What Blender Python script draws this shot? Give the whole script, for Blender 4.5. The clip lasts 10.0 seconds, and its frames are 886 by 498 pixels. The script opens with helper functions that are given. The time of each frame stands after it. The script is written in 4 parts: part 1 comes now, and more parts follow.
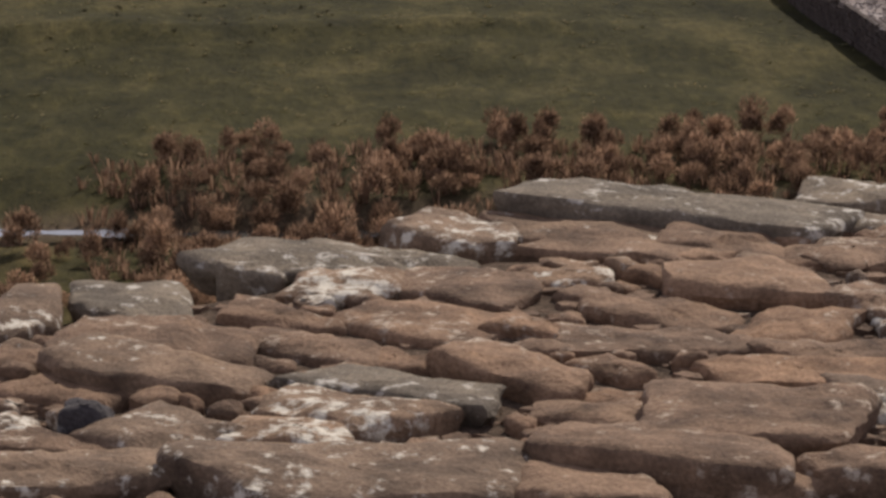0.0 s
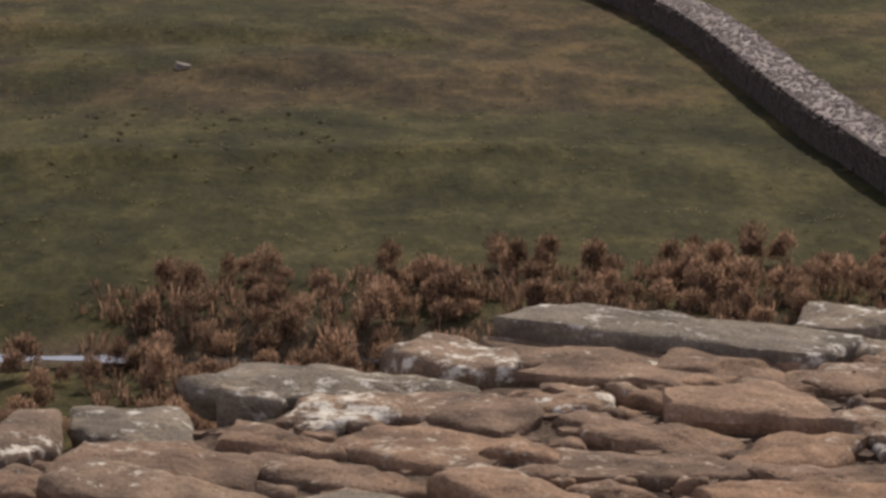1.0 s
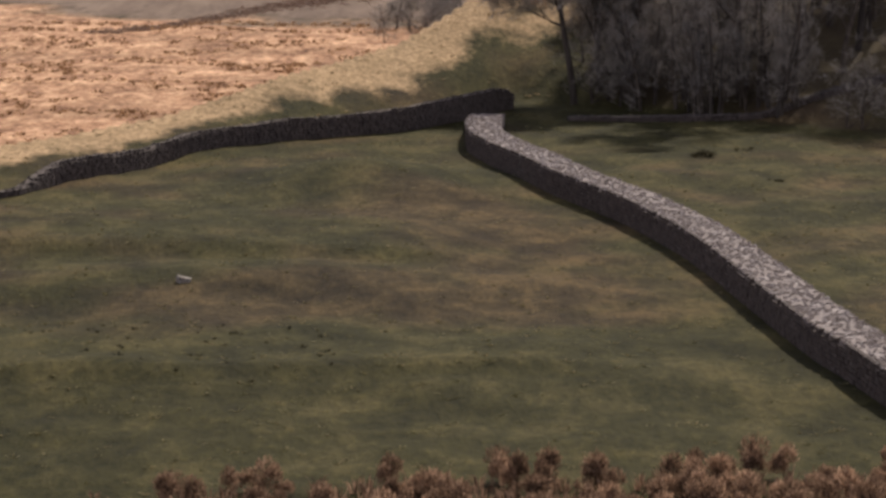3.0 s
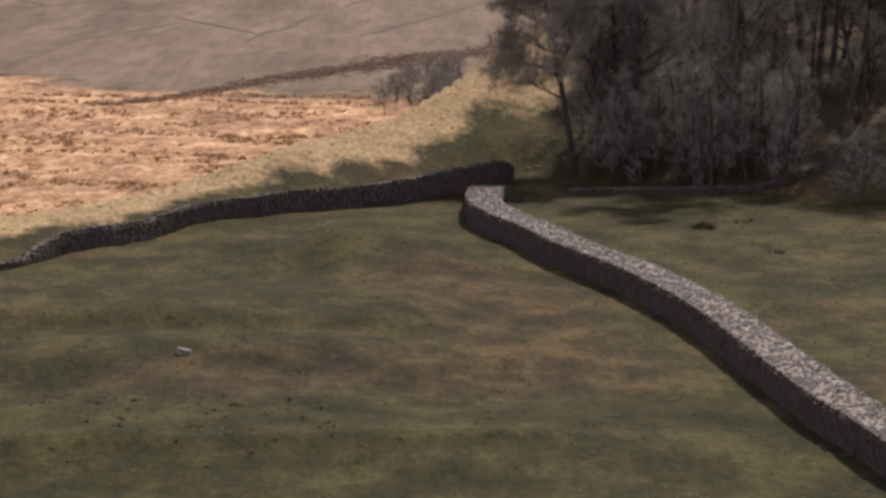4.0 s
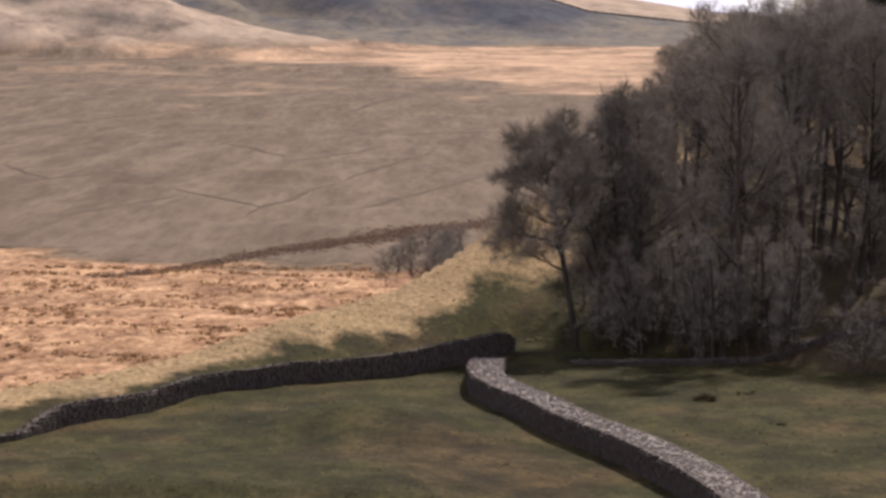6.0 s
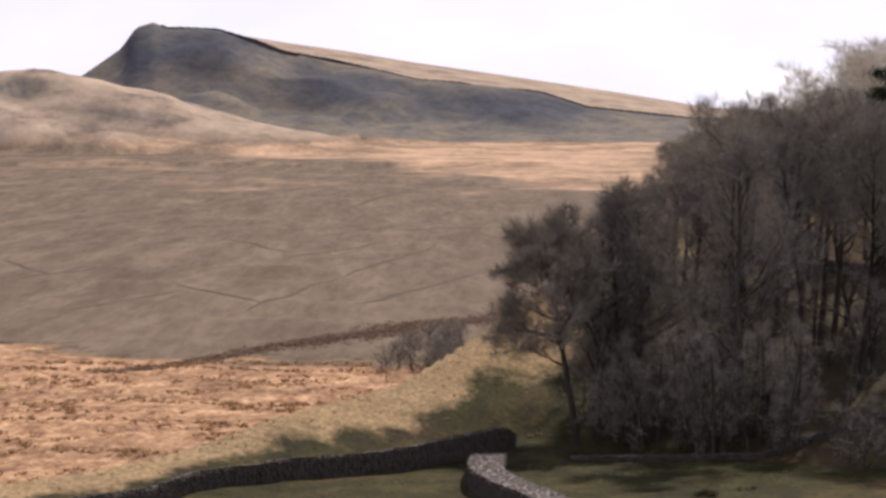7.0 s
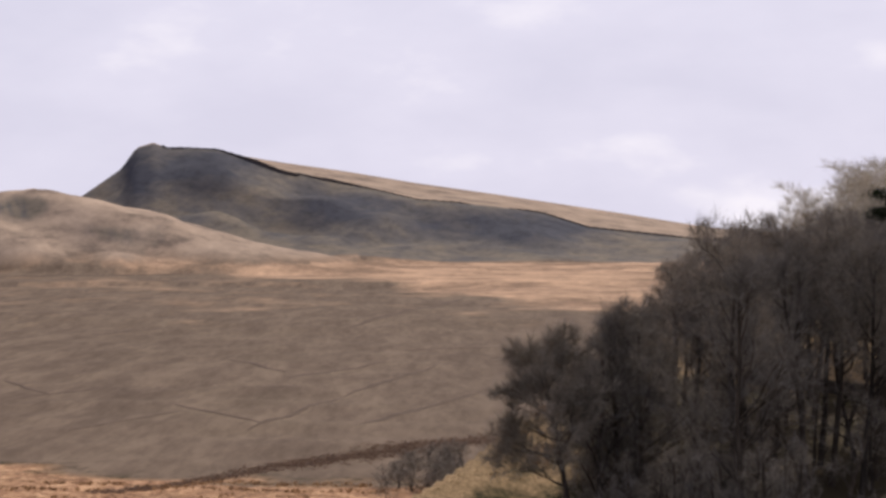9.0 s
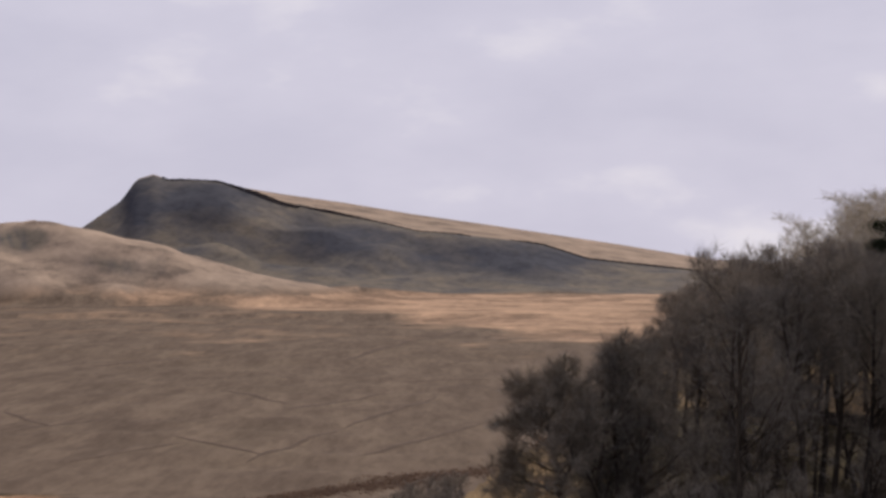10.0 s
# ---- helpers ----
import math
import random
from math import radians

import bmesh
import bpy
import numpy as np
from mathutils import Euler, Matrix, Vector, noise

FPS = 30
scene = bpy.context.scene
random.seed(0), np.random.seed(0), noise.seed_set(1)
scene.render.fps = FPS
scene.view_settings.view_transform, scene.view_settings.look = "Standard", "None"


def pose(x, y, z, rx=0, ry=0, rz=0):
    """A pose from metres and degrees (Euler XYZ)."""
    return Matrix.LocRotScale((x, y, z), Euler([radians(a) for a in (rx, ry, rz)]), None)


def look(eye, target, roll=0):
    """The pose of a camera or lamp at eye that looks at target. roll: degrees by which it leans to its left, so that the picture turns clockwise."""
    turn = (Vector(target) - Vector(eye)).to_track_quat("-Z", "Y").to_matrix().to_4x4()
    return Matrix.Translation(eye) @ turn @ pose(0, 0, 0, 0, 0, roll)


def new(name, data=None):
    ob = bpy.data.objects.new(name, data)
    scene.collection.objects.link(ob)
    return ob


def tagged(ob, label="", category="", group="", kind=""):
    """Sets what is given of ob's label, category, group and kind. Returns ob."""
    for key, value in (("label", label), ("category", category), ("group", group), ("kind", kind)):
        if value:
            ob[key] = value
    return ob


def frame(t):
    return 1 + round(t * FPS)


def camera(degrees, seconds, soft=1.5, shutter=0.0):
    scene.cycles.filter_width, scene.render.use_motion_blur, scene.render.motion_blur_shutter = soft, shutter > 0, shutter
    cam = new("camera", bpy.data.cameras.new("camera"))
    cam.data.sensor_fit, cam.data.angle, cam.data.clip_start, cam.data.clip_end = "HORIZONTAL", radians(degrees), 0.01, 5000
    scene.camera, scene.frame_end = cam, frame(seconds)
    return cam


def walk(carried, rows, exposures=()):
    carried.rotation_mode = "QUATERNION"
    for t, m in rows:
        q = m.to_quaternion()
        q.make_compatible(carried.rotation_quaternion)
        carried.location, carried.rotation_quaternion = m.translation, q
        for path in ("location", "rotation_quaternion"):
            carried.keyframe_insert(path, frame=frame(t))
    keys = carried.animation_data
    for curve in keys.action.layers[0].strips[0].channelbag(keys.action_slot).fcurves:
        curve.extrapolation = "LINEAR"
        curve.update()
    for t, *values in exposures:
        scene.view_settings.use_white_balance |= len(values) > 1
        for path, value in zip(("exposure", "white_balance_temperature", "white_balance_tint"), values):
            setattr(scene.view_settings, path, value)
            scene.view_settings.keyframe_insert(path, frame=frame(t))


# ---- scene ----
cam = camera(14.0, 10.0, soft=3.0)
walk(cam, [
    (0.0, pose(0, 0, 0, 77.125, 0, 0.000)),
    (0.5, pose(0, 0, 0, 78.088, 0, 0.011)),
    (1.0, pose(0, 0, 0, 79.118, 0, 0.011)),
    (1.5, pose(0, 0, 0, 80.025, 0, 0.018)),
    (2.0, pose(0, 0, 0, 81.006, 0, 0.024)),
    (2.5, pose(0, 0, 0, 81.818, 0, 0.023)),
    (4.0, pose(0, 0, 0, 83.644, 0, 0.027)),
    (4.5, pose(0, 0, 0, 84.181, 0, 0.036)),
    (5.0, pose(0, 0, 0, 84.911, 0, 0.045)),
    (5.5, pose(0, 0, 0, 85.638, 0, 0.046)),
    (7.0, pose(0, 0, 0, 87.891, 0, 0.058)),
    (7.5, pose(0, 0, 0, 88.595, 0, 0.058)),
    (8.0, pose(0, 0, 0, 89.087, 0, 0.056)),
    (8.5, pose(0, 0, 0, 89.433, 0, 0.057)),
    (9.0, pose(0, 0, 0, 89.798, 0, 0.055)),
    (9.5, pose(0, 0, 0, 90.099, 0, 0.060)),
    (10.0, pose(0, 0, 0, 90.300, 0, 0.058)),
], exposures=[(0.0, 0.22), (1.0, 0.32), (2.5, 0.4), (5.0, 0.5), (6.0, 0.46), (7.0, 0.34), (7.6, 0.21), (8.2, 0.08), (9.0, -0.08), (10.0, -0.38)])

# ---- world and sun ----
SUN_AZ, SUN_EL = radians(20), radians(40)
world = bpy.data.worlds.new("sky")
scene.world = world
world.use_nodes = True
wn, wl = world.node_tree.nodes, world.node_tree.links
wn.clear()
w_out = wn.new("ShaderNodeOutputWorld")
w_sky = wn.new("ShaderNodeTexSky")
w_sky.sky_type, w_sky.sun_disc = "NISHITA", False
w_sky.sun_elevation, w_sky.sun_rotation = SUN_EL, SUN_AZ
w_bg1 = wn.new("ShaderNodeBackground")
w_bg1.inputs["Strength"].default_value = 0.06
wl.new(w_sky.outputs[0], w_bg1.inputs["Color"])
w_co = wn.new("ShaderNodeTexCoord")
w_map = wn.new("ShaderNodeMapping")
w_map.inputs["Scale"].default_value = (9, 9, 22)
w_map.inputs["Location"].default_value = (0.3, 0.0, 0.25)
wl.new(w_co.outputs["Generated"], w_map.inputs["Vector"])
w_no = wn.new("ShaderNodeTexNoise")
w_no.inputs["Scale"].default_value = 1.6
w_no.inputs["Detail"].default_value = 5
w_no.inputs["Roughness"].default_value = 0.5
wl.new(w_map.outputs[0], w_no.inputs["Vector"])
w_ra = wn.new("ShaderNodeValToRGB")
w_ra.color_ramp.elements[0].position, w_ra.color_ramp.elements[0].color = 0.36, (0.72, 0.695, 0.845, 1)
w_ra.color_ramp.elements[1].position, w_ra.color_ramp.elements[1].color = 0.68, (0.96, 0.912, 1.0, 1)
w_puff = w_ra.color_ramp.elements.new(0.55)
w_puff.color = (0.785, 0.754, 0.90, 1)
wl.new(w_no.outputs["Fac"], w_ra.inputs["Fac"])
w_bg2 = wn.new("ShaderNodeBackground")
w_bg2.inputs["Strength"].default_value = 1.06
wl.new(w_ra.outputs[0], w_bg2.inputs["Color"])
w_mix = wn.new("ShaderNodeMixShader")
w_sep = wn.new("ShaderNodeSeparateXYZ")
wl.new(w_co.outputs["Generated"], w_sep.inputs[0])
w_cov = wn.new("ShaderNodeMapRange")
for w_k, w_v in (("From Min", 0.08), ("From Max", 0.6), ("To Min", 0.96), ("To Max", 0.31)):
    w_cov.inputs[w_k].default_value = w_v
wl.new(w_sep.outputs["Z"], w_cov.inputs["Value"])
wl.new(w_cov.outputs[0], w_mix.inputs[0])
wl.new(w_bg1.outputs[0], w_mix.inputs[1])
wl.new(w_bg2.outputs[0], w_mix.inputs[2])
wl.new(w_mix.outputs[0], w_out.inputs["Surface"])

sun = new("sun", bpy.data.lights.new("sun", "SUN"))
sun.data.energy, sun.data.angle, sun.data.color = 4.25, radians(1.5), (1.0, 0.915, 0.82)
sun_to = Vector((math.sin(SUN_AZ) * math.cos(SUN_EL), math.cos(SUN_AZ) * math.cos(SUN_EL), math.sin(SUN_EL)))
sun.matrix_world = look(tuple(sun_to * 50), (0, 0, 0))


# ---- materials ----
class Mat:
    """A small wrapper round a node material."""

    def __init__(self, name, rough=0.9):
        self.m = bpy.data.materials.new(name)
        self.m.use_nodes = True
        self.n, self.l = self.m.node_tree.nodes, self.m.node_tree.links
        self.b = self.n["Principled BSDF"]
        self.b.inputs["Roughness"].default_value = rough
        self.b.inputs["Specular IOR Level"].default_value = 0.04

    def noise(self, co, scale, detail=4, rough=0.55, stretch=None):
        if stretch:
            mp = self.n.new("ShaderNodeMapping")
            mp.inputs["Scale"].default_value = stretch
            self.l.new(co, mp.inputs["Vector"])
            co = mp.outputs[0]
        t = self.n.new("ShaderNodeTexNoise")
        t.inputs["Scale"].default_value, t.inputs["Detail"].default_value, t.inputs["Roughness"].default_value = scale, detail, rough
        self.l.new(co, t.inputs["Vector"])
        return t.outputs["Fac"]

    def ramp(self, fac, *stops):
        r = self.n.new("ShaderNodeValToRGB")
        e = r.color_ramp.elements
        while len(e) < len(stops):
            e.new(0.5)
        for k, (pos, col) in zip(e, stops):
            k.position, k.color = pos, (*col, 1)
        self.l.new(fac, r.inputs["Fac"])
        return r.outputs[0]

    def math(self, op, a, b, clamp=False):
        k = self.n.new("ShaderNodeMath")
        k.operation, k.use_clamp = op, clamp
        for i, v in enumerate((a, b)):
            if isinstance(v, (int, float)):
                k.inputs[i].default_value = v
            else:
                self.l.new(v, k.inputs[i])
        return k.outputs[0]

    def mix(self, fac, a, b, blend="MIX"):
        k = self.n.new("ShaderNodeMix")
        k.data_type, k.blend_type = "RGBA", blend
        for i, v in ((0, fac), (6, a), (7, b)):
            if isinstance(v, (int, float)):
                k.inputs[i].default_value = v
            elif isinstance(v, tuple):
                k.inputs[i].default_value = (*v, 1)
            else:
                self.l.new(v, k.inputs[i])
        return k.outputs[2]

    def coords(self, which="Object"):
        if which == "World":
            return self.n.new("ShaderNodeNewGeometry").outputs["Position"]
        return self.n.new("ShaderNodeTexCoord").outputs[which]

    def island(self):
        return self.n.new("ShaderNodeNewGeometry").outputs["Random Per Island"]

    def each(self):
        return self.n.new("ShaderNodeObjectInfo").outputs["Random"]

    def colour(self, c):
        self.l.new(c, self.b.inputs["Base Color"])
        return self

    def bump(self, h, strength, distance):
        k = self.n.new("ShaderNodeBump")
        k.inputs["Strength"].default_value, k.inputs["Distance"].default_value = strength, distance
        self.l.new(h, k.inputs["Height"])
        self.l.new(k.outputs[0], self.b.inputs["Normal"])
        return self


def stone_material(name, base, dark, lichen, amount, scale=1.0):
    """Weathered sandstone: body colour, darker staining, pale lichen in patches."""
    s = Mat(name, 0.92)
    s.b.inputs["Specular IOR Level"].default_value = 0.12
    co = s.coords("World")
    body = s.ramp(s.noise(co, 9 * scale, 6, 0.6), (0.3, dark), (0.62, base))
    grain = s.noise(co, 120 * scale, 4, 0.6)
    body = s.mix(0.55, body, s.ramp(grain, (0.36, (0.5, 0.47, 0.45)), (0.64, (1.15, 1.12, 1.08))), "MULTIPLY")
    tint = s.ramp(s.each(), (0.0, (0.75, 0.72, 0.7)), (0.5, (1.0, 0.95, 0.9)), (1.0, (1.2, 1.05, 0.9)))
    body = s.mix(0.8, body, tint, "MULTIPLY")
    spots = s.noise(co, 27 * scale, 6, 0.66)
    spots = s.math("ADD", spots, s.math("MULTIPLY", s.noise(co, 3.2 * scale, 2, 0.5), 0.5))
    mask = s.math("MULTIPLY", s.math("SUBTRACT", spots, 1.0 - amount), 9, True)
    s.colour(s.mix(mask, body, lichen))
    s.bump(s.math("ADD", s.math("MULTIPLY", grain, 0.4), s.noise(co, 22 * scale, 5, 0.65)), 0.8, 0.013 / scale)
    return s.m


M_BROWN = stone_material("brown_sandstone", (0.24, 0.162, 0.110), (0.080, 0.053, 0.037), (0.36, 0.29, 0.22), 0.15)
M_LICHEN = stone_material("lichened_sandstone", (0.225, 0.162, 0.115), (0.078, 0.056, 0.041), (0.50, 0.45, 0.37), 0.205)
M_GREY = stone_material("grey_sandstone", (0.205, 0.172, 0.132), (0.082, 0.070, 0.056), (0.44, 0.40, 0.34), 0.18)
M_DARK = stone_material("dark_whinstone", (0.095, 0.088, 0.09), (0.055, 0.05, 0.052), (0.2, 0.19, 0.18), 0.1)
M_PALE = stone_material("pale_field_stone", (0.27, 0.24, 0.205), (0.10, 0.09, 0.08), (0.42, 0.39, 0.34), 0.2, 0.5)
# long wall: shade is put into the facing's colour, sunlight into the top's
M_WALLFACE_SHADED = stone_material("wall_facing_stone", (0.080, 0.068, 0.064), (0.034, 0.029, 0.028), (0.19, 0.168, 0.152), 0.12, 0.25)
M_WALLTOP_LIT = stone_material("wall_core_rubble", (0.235, 0.20, 0.182), (0.145, 0.122, 0.112), (0.36, 0.315, 0.29), 0.22, 0.4)
M_FIELDWALL = stone_material("field_wall_stone", (0.104, 0.089, 0.082), (0.044, 0.037, 0.035), (0.1550, 0.1426, 0.1302), 0.1, 0.25)

# brown soil, darkened to add shadow in the gaps between blocks
s = Mat("packed_soil", 0.95)
co = s.coords("World")
s.colour(s.mix(0.5, s.ramp(s.noise(co, 14, 6, 0.65), (0.36, (0.0360, 0.0254, 0.0185)), (0.64, (0.1520, 0.1066, 0.0756))),
               s.ramp(s.noise(co, 60, 3), (0.35, (0.03, 0.022, 0.016)), (0.75, (0.2, 0.14, 0.1)))))
s.bump(s.noise(co, 45, 6, 0.7), 1.0, 0.02)
M_SOIL = s.m


def ground_material():
    """Hill ground: green pasture, and by zone dry grass, bracken, moor grass, strawy grass, heather crag; far zones
    carry painted light and shade.
    """
    s = Mat("hill_ground", 0.95)
    co = s.coords("World")
    za = s.n.new("ShaderNodeAttribute")
    za.attribute_name = "zone_a"
    zb = s.n.new("ShaderNodeAttribute")
    zb.attribute_name = "zone_b"
    sa, sb = s.n.new("ShaderNodeSeparateColor"), s.n.new("ShaderNodeSeparateColor")
    s.l.new(za.outputs["Color"], sa.inputs[0])
    s.l.new(zb.outputs["Color"], sb.inputs[0])
    big = s.noise(co, 0.06, 5, 0.6, (1, 0.6, 1))
    mid = s.noise(co, 0.30, 7, 0.68, (1, 0.5, 1))
    fine = s.noise(co, 2.6, 5, 0.7, (1, 0.4, 1))
    far = s.noise(co, 0.018, 7, 0.68, (1, 0.3, 1))
    # pasture
    green = s.ramp(mid, (0.35, (0.0215, 0.0195, 0.0076)), (0.5, (0.0380, 0.0340, 0.0122)), (0.60, (0.0625, 0.0520, 0.0200)))
    rusty = s.ramp(mid, (0.38, (0.0270, 0.0195, 0.0105)), (0.5, (0.0490, 0.0352, 0.0170)), (0.60, (0.080, 0.055, 0.0255)))
    past = s.mix(s.math("MULTIPLY", s.math("ADD", s.math("SUBTRACT", big, 0.60), s.math("MULTIPLY", za.outputs["Alpha"], 0.55)), 4.0, True), green, rusty)
    past = s.mix(0.36, past, s.ramp(big, (0.36, (0.55, 0.6, 0.6)), (0.5, (1.0, 1.0, 1.0)), (0.64, (1.45, 1.35, 1.25))), "MULTIPLY")
    past = s.mix(0.42, past, s.ramp(fine, (0.36, (0.42, 0.42, 0.42)), (0.5, (0.95, 0.95, 0.95)), (0.66, (1.7, 1.6, 1.4))), "MULTIPLY")
    # dry yellow grass of the spur
    dry = s.ramp(fine, (0.34, (0.20, 0.135, 0.071)), (0.5, (0.31, 0.21, 0.115)), (0.66, (0.43, 0.295, 0.168)))
    dry = s.mix(0.35, dry, s.ramp(mid, (0.38, (0.55, 0.55, 0.5)), (0.6, (1.15, 1.12, 1.08))), "MULTIPLY")
    # bracken
    brk = s.ramp(s.noise(co, 0.5, 8, 0.78, (0.9, 0.35, 1)), (0.36, (0.16, 0.082, 0.047)), (0.48, (0.34, 0.195, 0.112)), (0.62, (0.56, 0.36, 0.215)))
    brk = s.mix(0.5, brk, s.ramp(s.noise(co, 0.09, 5, 0.6, (0.6, 0.6, 1)), (0.38, (0.5, 0.45, 0.42)), (0.5, (1.0, 0.95, 0.92)), (0.62, (1.25, 1.22, 1.2))), "MULTIPLY")
    brk = s.mix(0.55, brk, s.ramp(s.noise(co, 1.5, 5, 0.7, (1, 0.3, 1)), (0.36, (0.42, 0.36, 0.33)), (0.5, (0.95, 0.93, 0.92)), (0.64, (1.4, 1.38, 1.36))), "MULTIPLY")
    # grey-brown moor grass
    moor = s.ramp(s.noise(co, 0.10, 9, 0.7, (1, 0.10, 1)), (0.32, (0.092, 0.062, 0.044)), (0.5, (0.137, 0.096, 0.069)), (0.68, (0.186, 0.134, 0.096)))
    moor = s.mix(s.math("MULTIPLY", s.math("SUBTRACT", far, 0.5), 2.5, True), moor, (0.132, 0.094, 0.062))
    moor = s.mix(0.45, moor, s.ramp(s.noise(co, 0.45, 6, 0.7, (1, 0.11, 1)), (0.36, (0.62, 0.60, 0.58)), (0.5, (1.0, 1.0, 1.0)), (0.64, (1.3, 1.3, 1.3))), "MULTIPLY")
    # pale straw, also used to paint sunlight on distant ground
    straw_and_light = s.ramp(s.noise(co, 0.03, 6, 0.7, (0.7, 0.3, 1)), (0.38, (0.2210, 0.1404, 0.0924)), (0.6, (0.4940, 0.3185, 0.2072)))
    straw_and_light = s.mix(0.5, straw_and_light, s.ramp(s.noise(co, 0.16, 6, 0.7, (1, 0.2, 1.5)), (0.36, (0.55, 0.53, 0.52)), (0.5, (1.0, 1.0, 1.0)), (0.64, (1.3, 1.28, 1.26))), "MULTIPLY")
    # heather and crag, with the far hill's shade and blue haze coloured in
    rock_shade = s.math("ADD", za.outputs["Alpha"], s.math("MULTIPLY", s.math("SUBTRACT", s.noise(co, 0.022, 7, 0.65, (1, 0.6, 1.8)), 0.5), 1.7), True)
    crag = s.ramp(rock_shade, (0.1, (0.178, 0.146, 0.116)), (0.42, (0.108, 0.097, 0.095)), (0.85, (0.057, 0.058, 0.074)))
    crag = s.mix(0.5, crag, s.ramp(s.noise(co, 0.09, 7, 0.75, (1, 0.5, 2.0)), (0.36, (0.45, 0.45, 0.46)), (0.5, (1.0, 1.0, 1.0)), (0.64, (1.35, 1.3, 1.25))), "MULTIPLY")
    # bleached upland grass with dark patches in the crag colour
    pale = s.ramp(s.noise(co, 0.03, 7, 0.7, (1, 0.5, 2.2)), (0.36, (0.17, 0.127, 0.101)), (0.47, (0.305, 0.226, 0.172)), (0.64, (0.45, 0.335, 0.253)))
    col = past
    edge = s.math("MULTIPLY", s.math("SUBTRACT", mid, 0.5), 1.1)
    edge_far = s.math("MULTIPLY", s.math("SUBTRACT", far, 0.5), 1.3)
    for src, idx, zone, e in ((sa, 0, dry, edge), (sa, 1, brk, edge), (sa, 2, moor, edge), (sb, 0, straw_and_light, edge_far), (sb, 1, crag, edge_far)):
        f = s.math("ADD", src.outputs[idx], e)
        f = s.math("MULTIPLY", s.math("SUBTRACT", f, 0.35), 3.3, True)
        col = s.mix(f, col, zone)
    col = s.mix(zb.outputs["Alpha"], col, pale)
    crag_patch = s.math("MULTIPLY", s.math("SUBTRACT", s.math("ADD", sb.outputs[1], edge_far), 0.36), 3.3, True)
    col = s.mix(s.math("MULTIPLY", crag_patch, zb.outputs["Alpha"]), col, crag)
    soil = s.ramp(s.noise(co, 14, 5, 0.65), (0.3, (0.03, 0.022, 0.016)), (0.7, (0.13, 0.09, 0.06)))
    col = s.mix(sb.outputs[2], col, soil)
    s.colour(col)
    s.bump(s.math("ADD", fine, s.math("MULTIPLY", mid, 2.0)), 0.8, 0.25)
    relief = [k for k in s.n if k.bl_idname == "ShaderNodeBump"][0]
    s.l.new(s.math("MULTIPLY", s.math("SUBTRACT", 1.0, sa.outputs[2]), 0.7, True), relief.inputs["Strength"])
    return s.m


M_GROUND = ground_material()


def leafy(name, stops, rough=0.9, trans=0.45):
    s = Mat(name, rough)
    tint = s.ramp(s.each(), (0.0, (0.5, 0.48, 0.47)), (0.6, (0.9, 0.88, 0.86)), (1.0, (1.2, 1.17, 1.12)))
    col = s.mix(1.0, s.ramp(s.island(), *stops), tint, "MULTIPLY")
    s.colour(col)
    thin, both = s.n.new("ShaderNodeBsdfTranslucent"), s.n.new("ShaderNodeMixShader")
    s.l.new(col, thin.inputs["Color"])
    both.inputs[0].default_value = trans
    s.l.new(s.b.outputs[0], both.inputs[1])
    s.l.new(thin.outputs[0], both.inputs[2])
    s.l.new(both.outputs[0], s.n["Material Output"].inputs["Surface"])
    return s.m


M_BRACKEN = leafy("dead_bracken", ((0.0, (0.062, 0.039, 0.027)), (0.45, (0.225, 0.140, 0.092)), (1.0, (0.50, 0.33, 0.22))))
M_ORANGE = leafy("moor_bracken_fronds", ((0.0, (0.22, 0.115, 0.06)), (0.5, (0.42, 0.24, 0.125)), (1.0, (0.6, 0.38, 0.21))))
M_TUFT = leafy("rough_grass", ((0.0, (0.06, 0.058, 0.025)), (0.5, (0.12, 0.105, 0.05)), (1.0, (0.26, 0.21, 0.12))))
M_RUSH = leafy("dark_rushes", ((0.0, (0.03, 0.028, 0.016)), (1.0, (0.085, 0.075, 0.042))))
M_STRAW = leafy("dry_grass_tufts", ((0.0, (0.26, 0.19, 0.10)), (1.0, (0.50, 0.37, 0.21))))
M_NEEDLE = leafy("pine_needles", ((0.0, (0.012, 0.018, 0.010)), (1.0, (0.04, 0.055, 0.028))))

s = Mat("bark", 0.95)
co = s.coords("Object")
s.colour(s.mix(0.7, s.ramp(s.noise(co, 1.3, 5, 0.65, (3, 3, 0.5)), (0.3, (0.028, 0.023, 0.02)), (0.7, (0.11, 0.092, 0.077))),
               s.ramp(s.each(), (0.0, (0.6, 0.6, 0.62)), (1.0, (1.3, 1.2, 1.05))), "MULTIPLY"))
s.bump(s.noise(co, 6, 4, 0.6, (3, 3, 0.4)), 0.6, 0.05)
M_BARK = s.m
s = Mat("bare_twigs", 0.9)
s.colour(s.mix(1.0, s.ramp(s.island(), (0.0, (0.145, 0.128, 0.112)), (1.0, (0.39, 0.345, 0.30))),
               s.ramp(s.each(), (0.0, (0.65, 0.66, 0.68)), (1.0, (1.25, 1.2, 1.1))), "MULTIPLY"))
M_TWIG = s.m
# very light twig colour that stands in for sun on the rear trees
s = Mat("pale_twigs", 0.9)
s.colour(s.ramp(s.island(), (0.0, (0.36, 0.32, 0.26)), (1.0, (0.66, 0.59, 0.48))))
M_SUNLIT_TWIG = s.m
s = Mat("heather_ditch", 0.95)
co = s.coords("World")
s.colour(s.ramp(s.noise(co, 0.15, 5, 0.7), (0.3, (0.075, 0.052, 0.040)), (0.7, (0.135, 0.094, 0.069))))
M_DITCH = s.m
s = Mat("stream_water", 0.08)
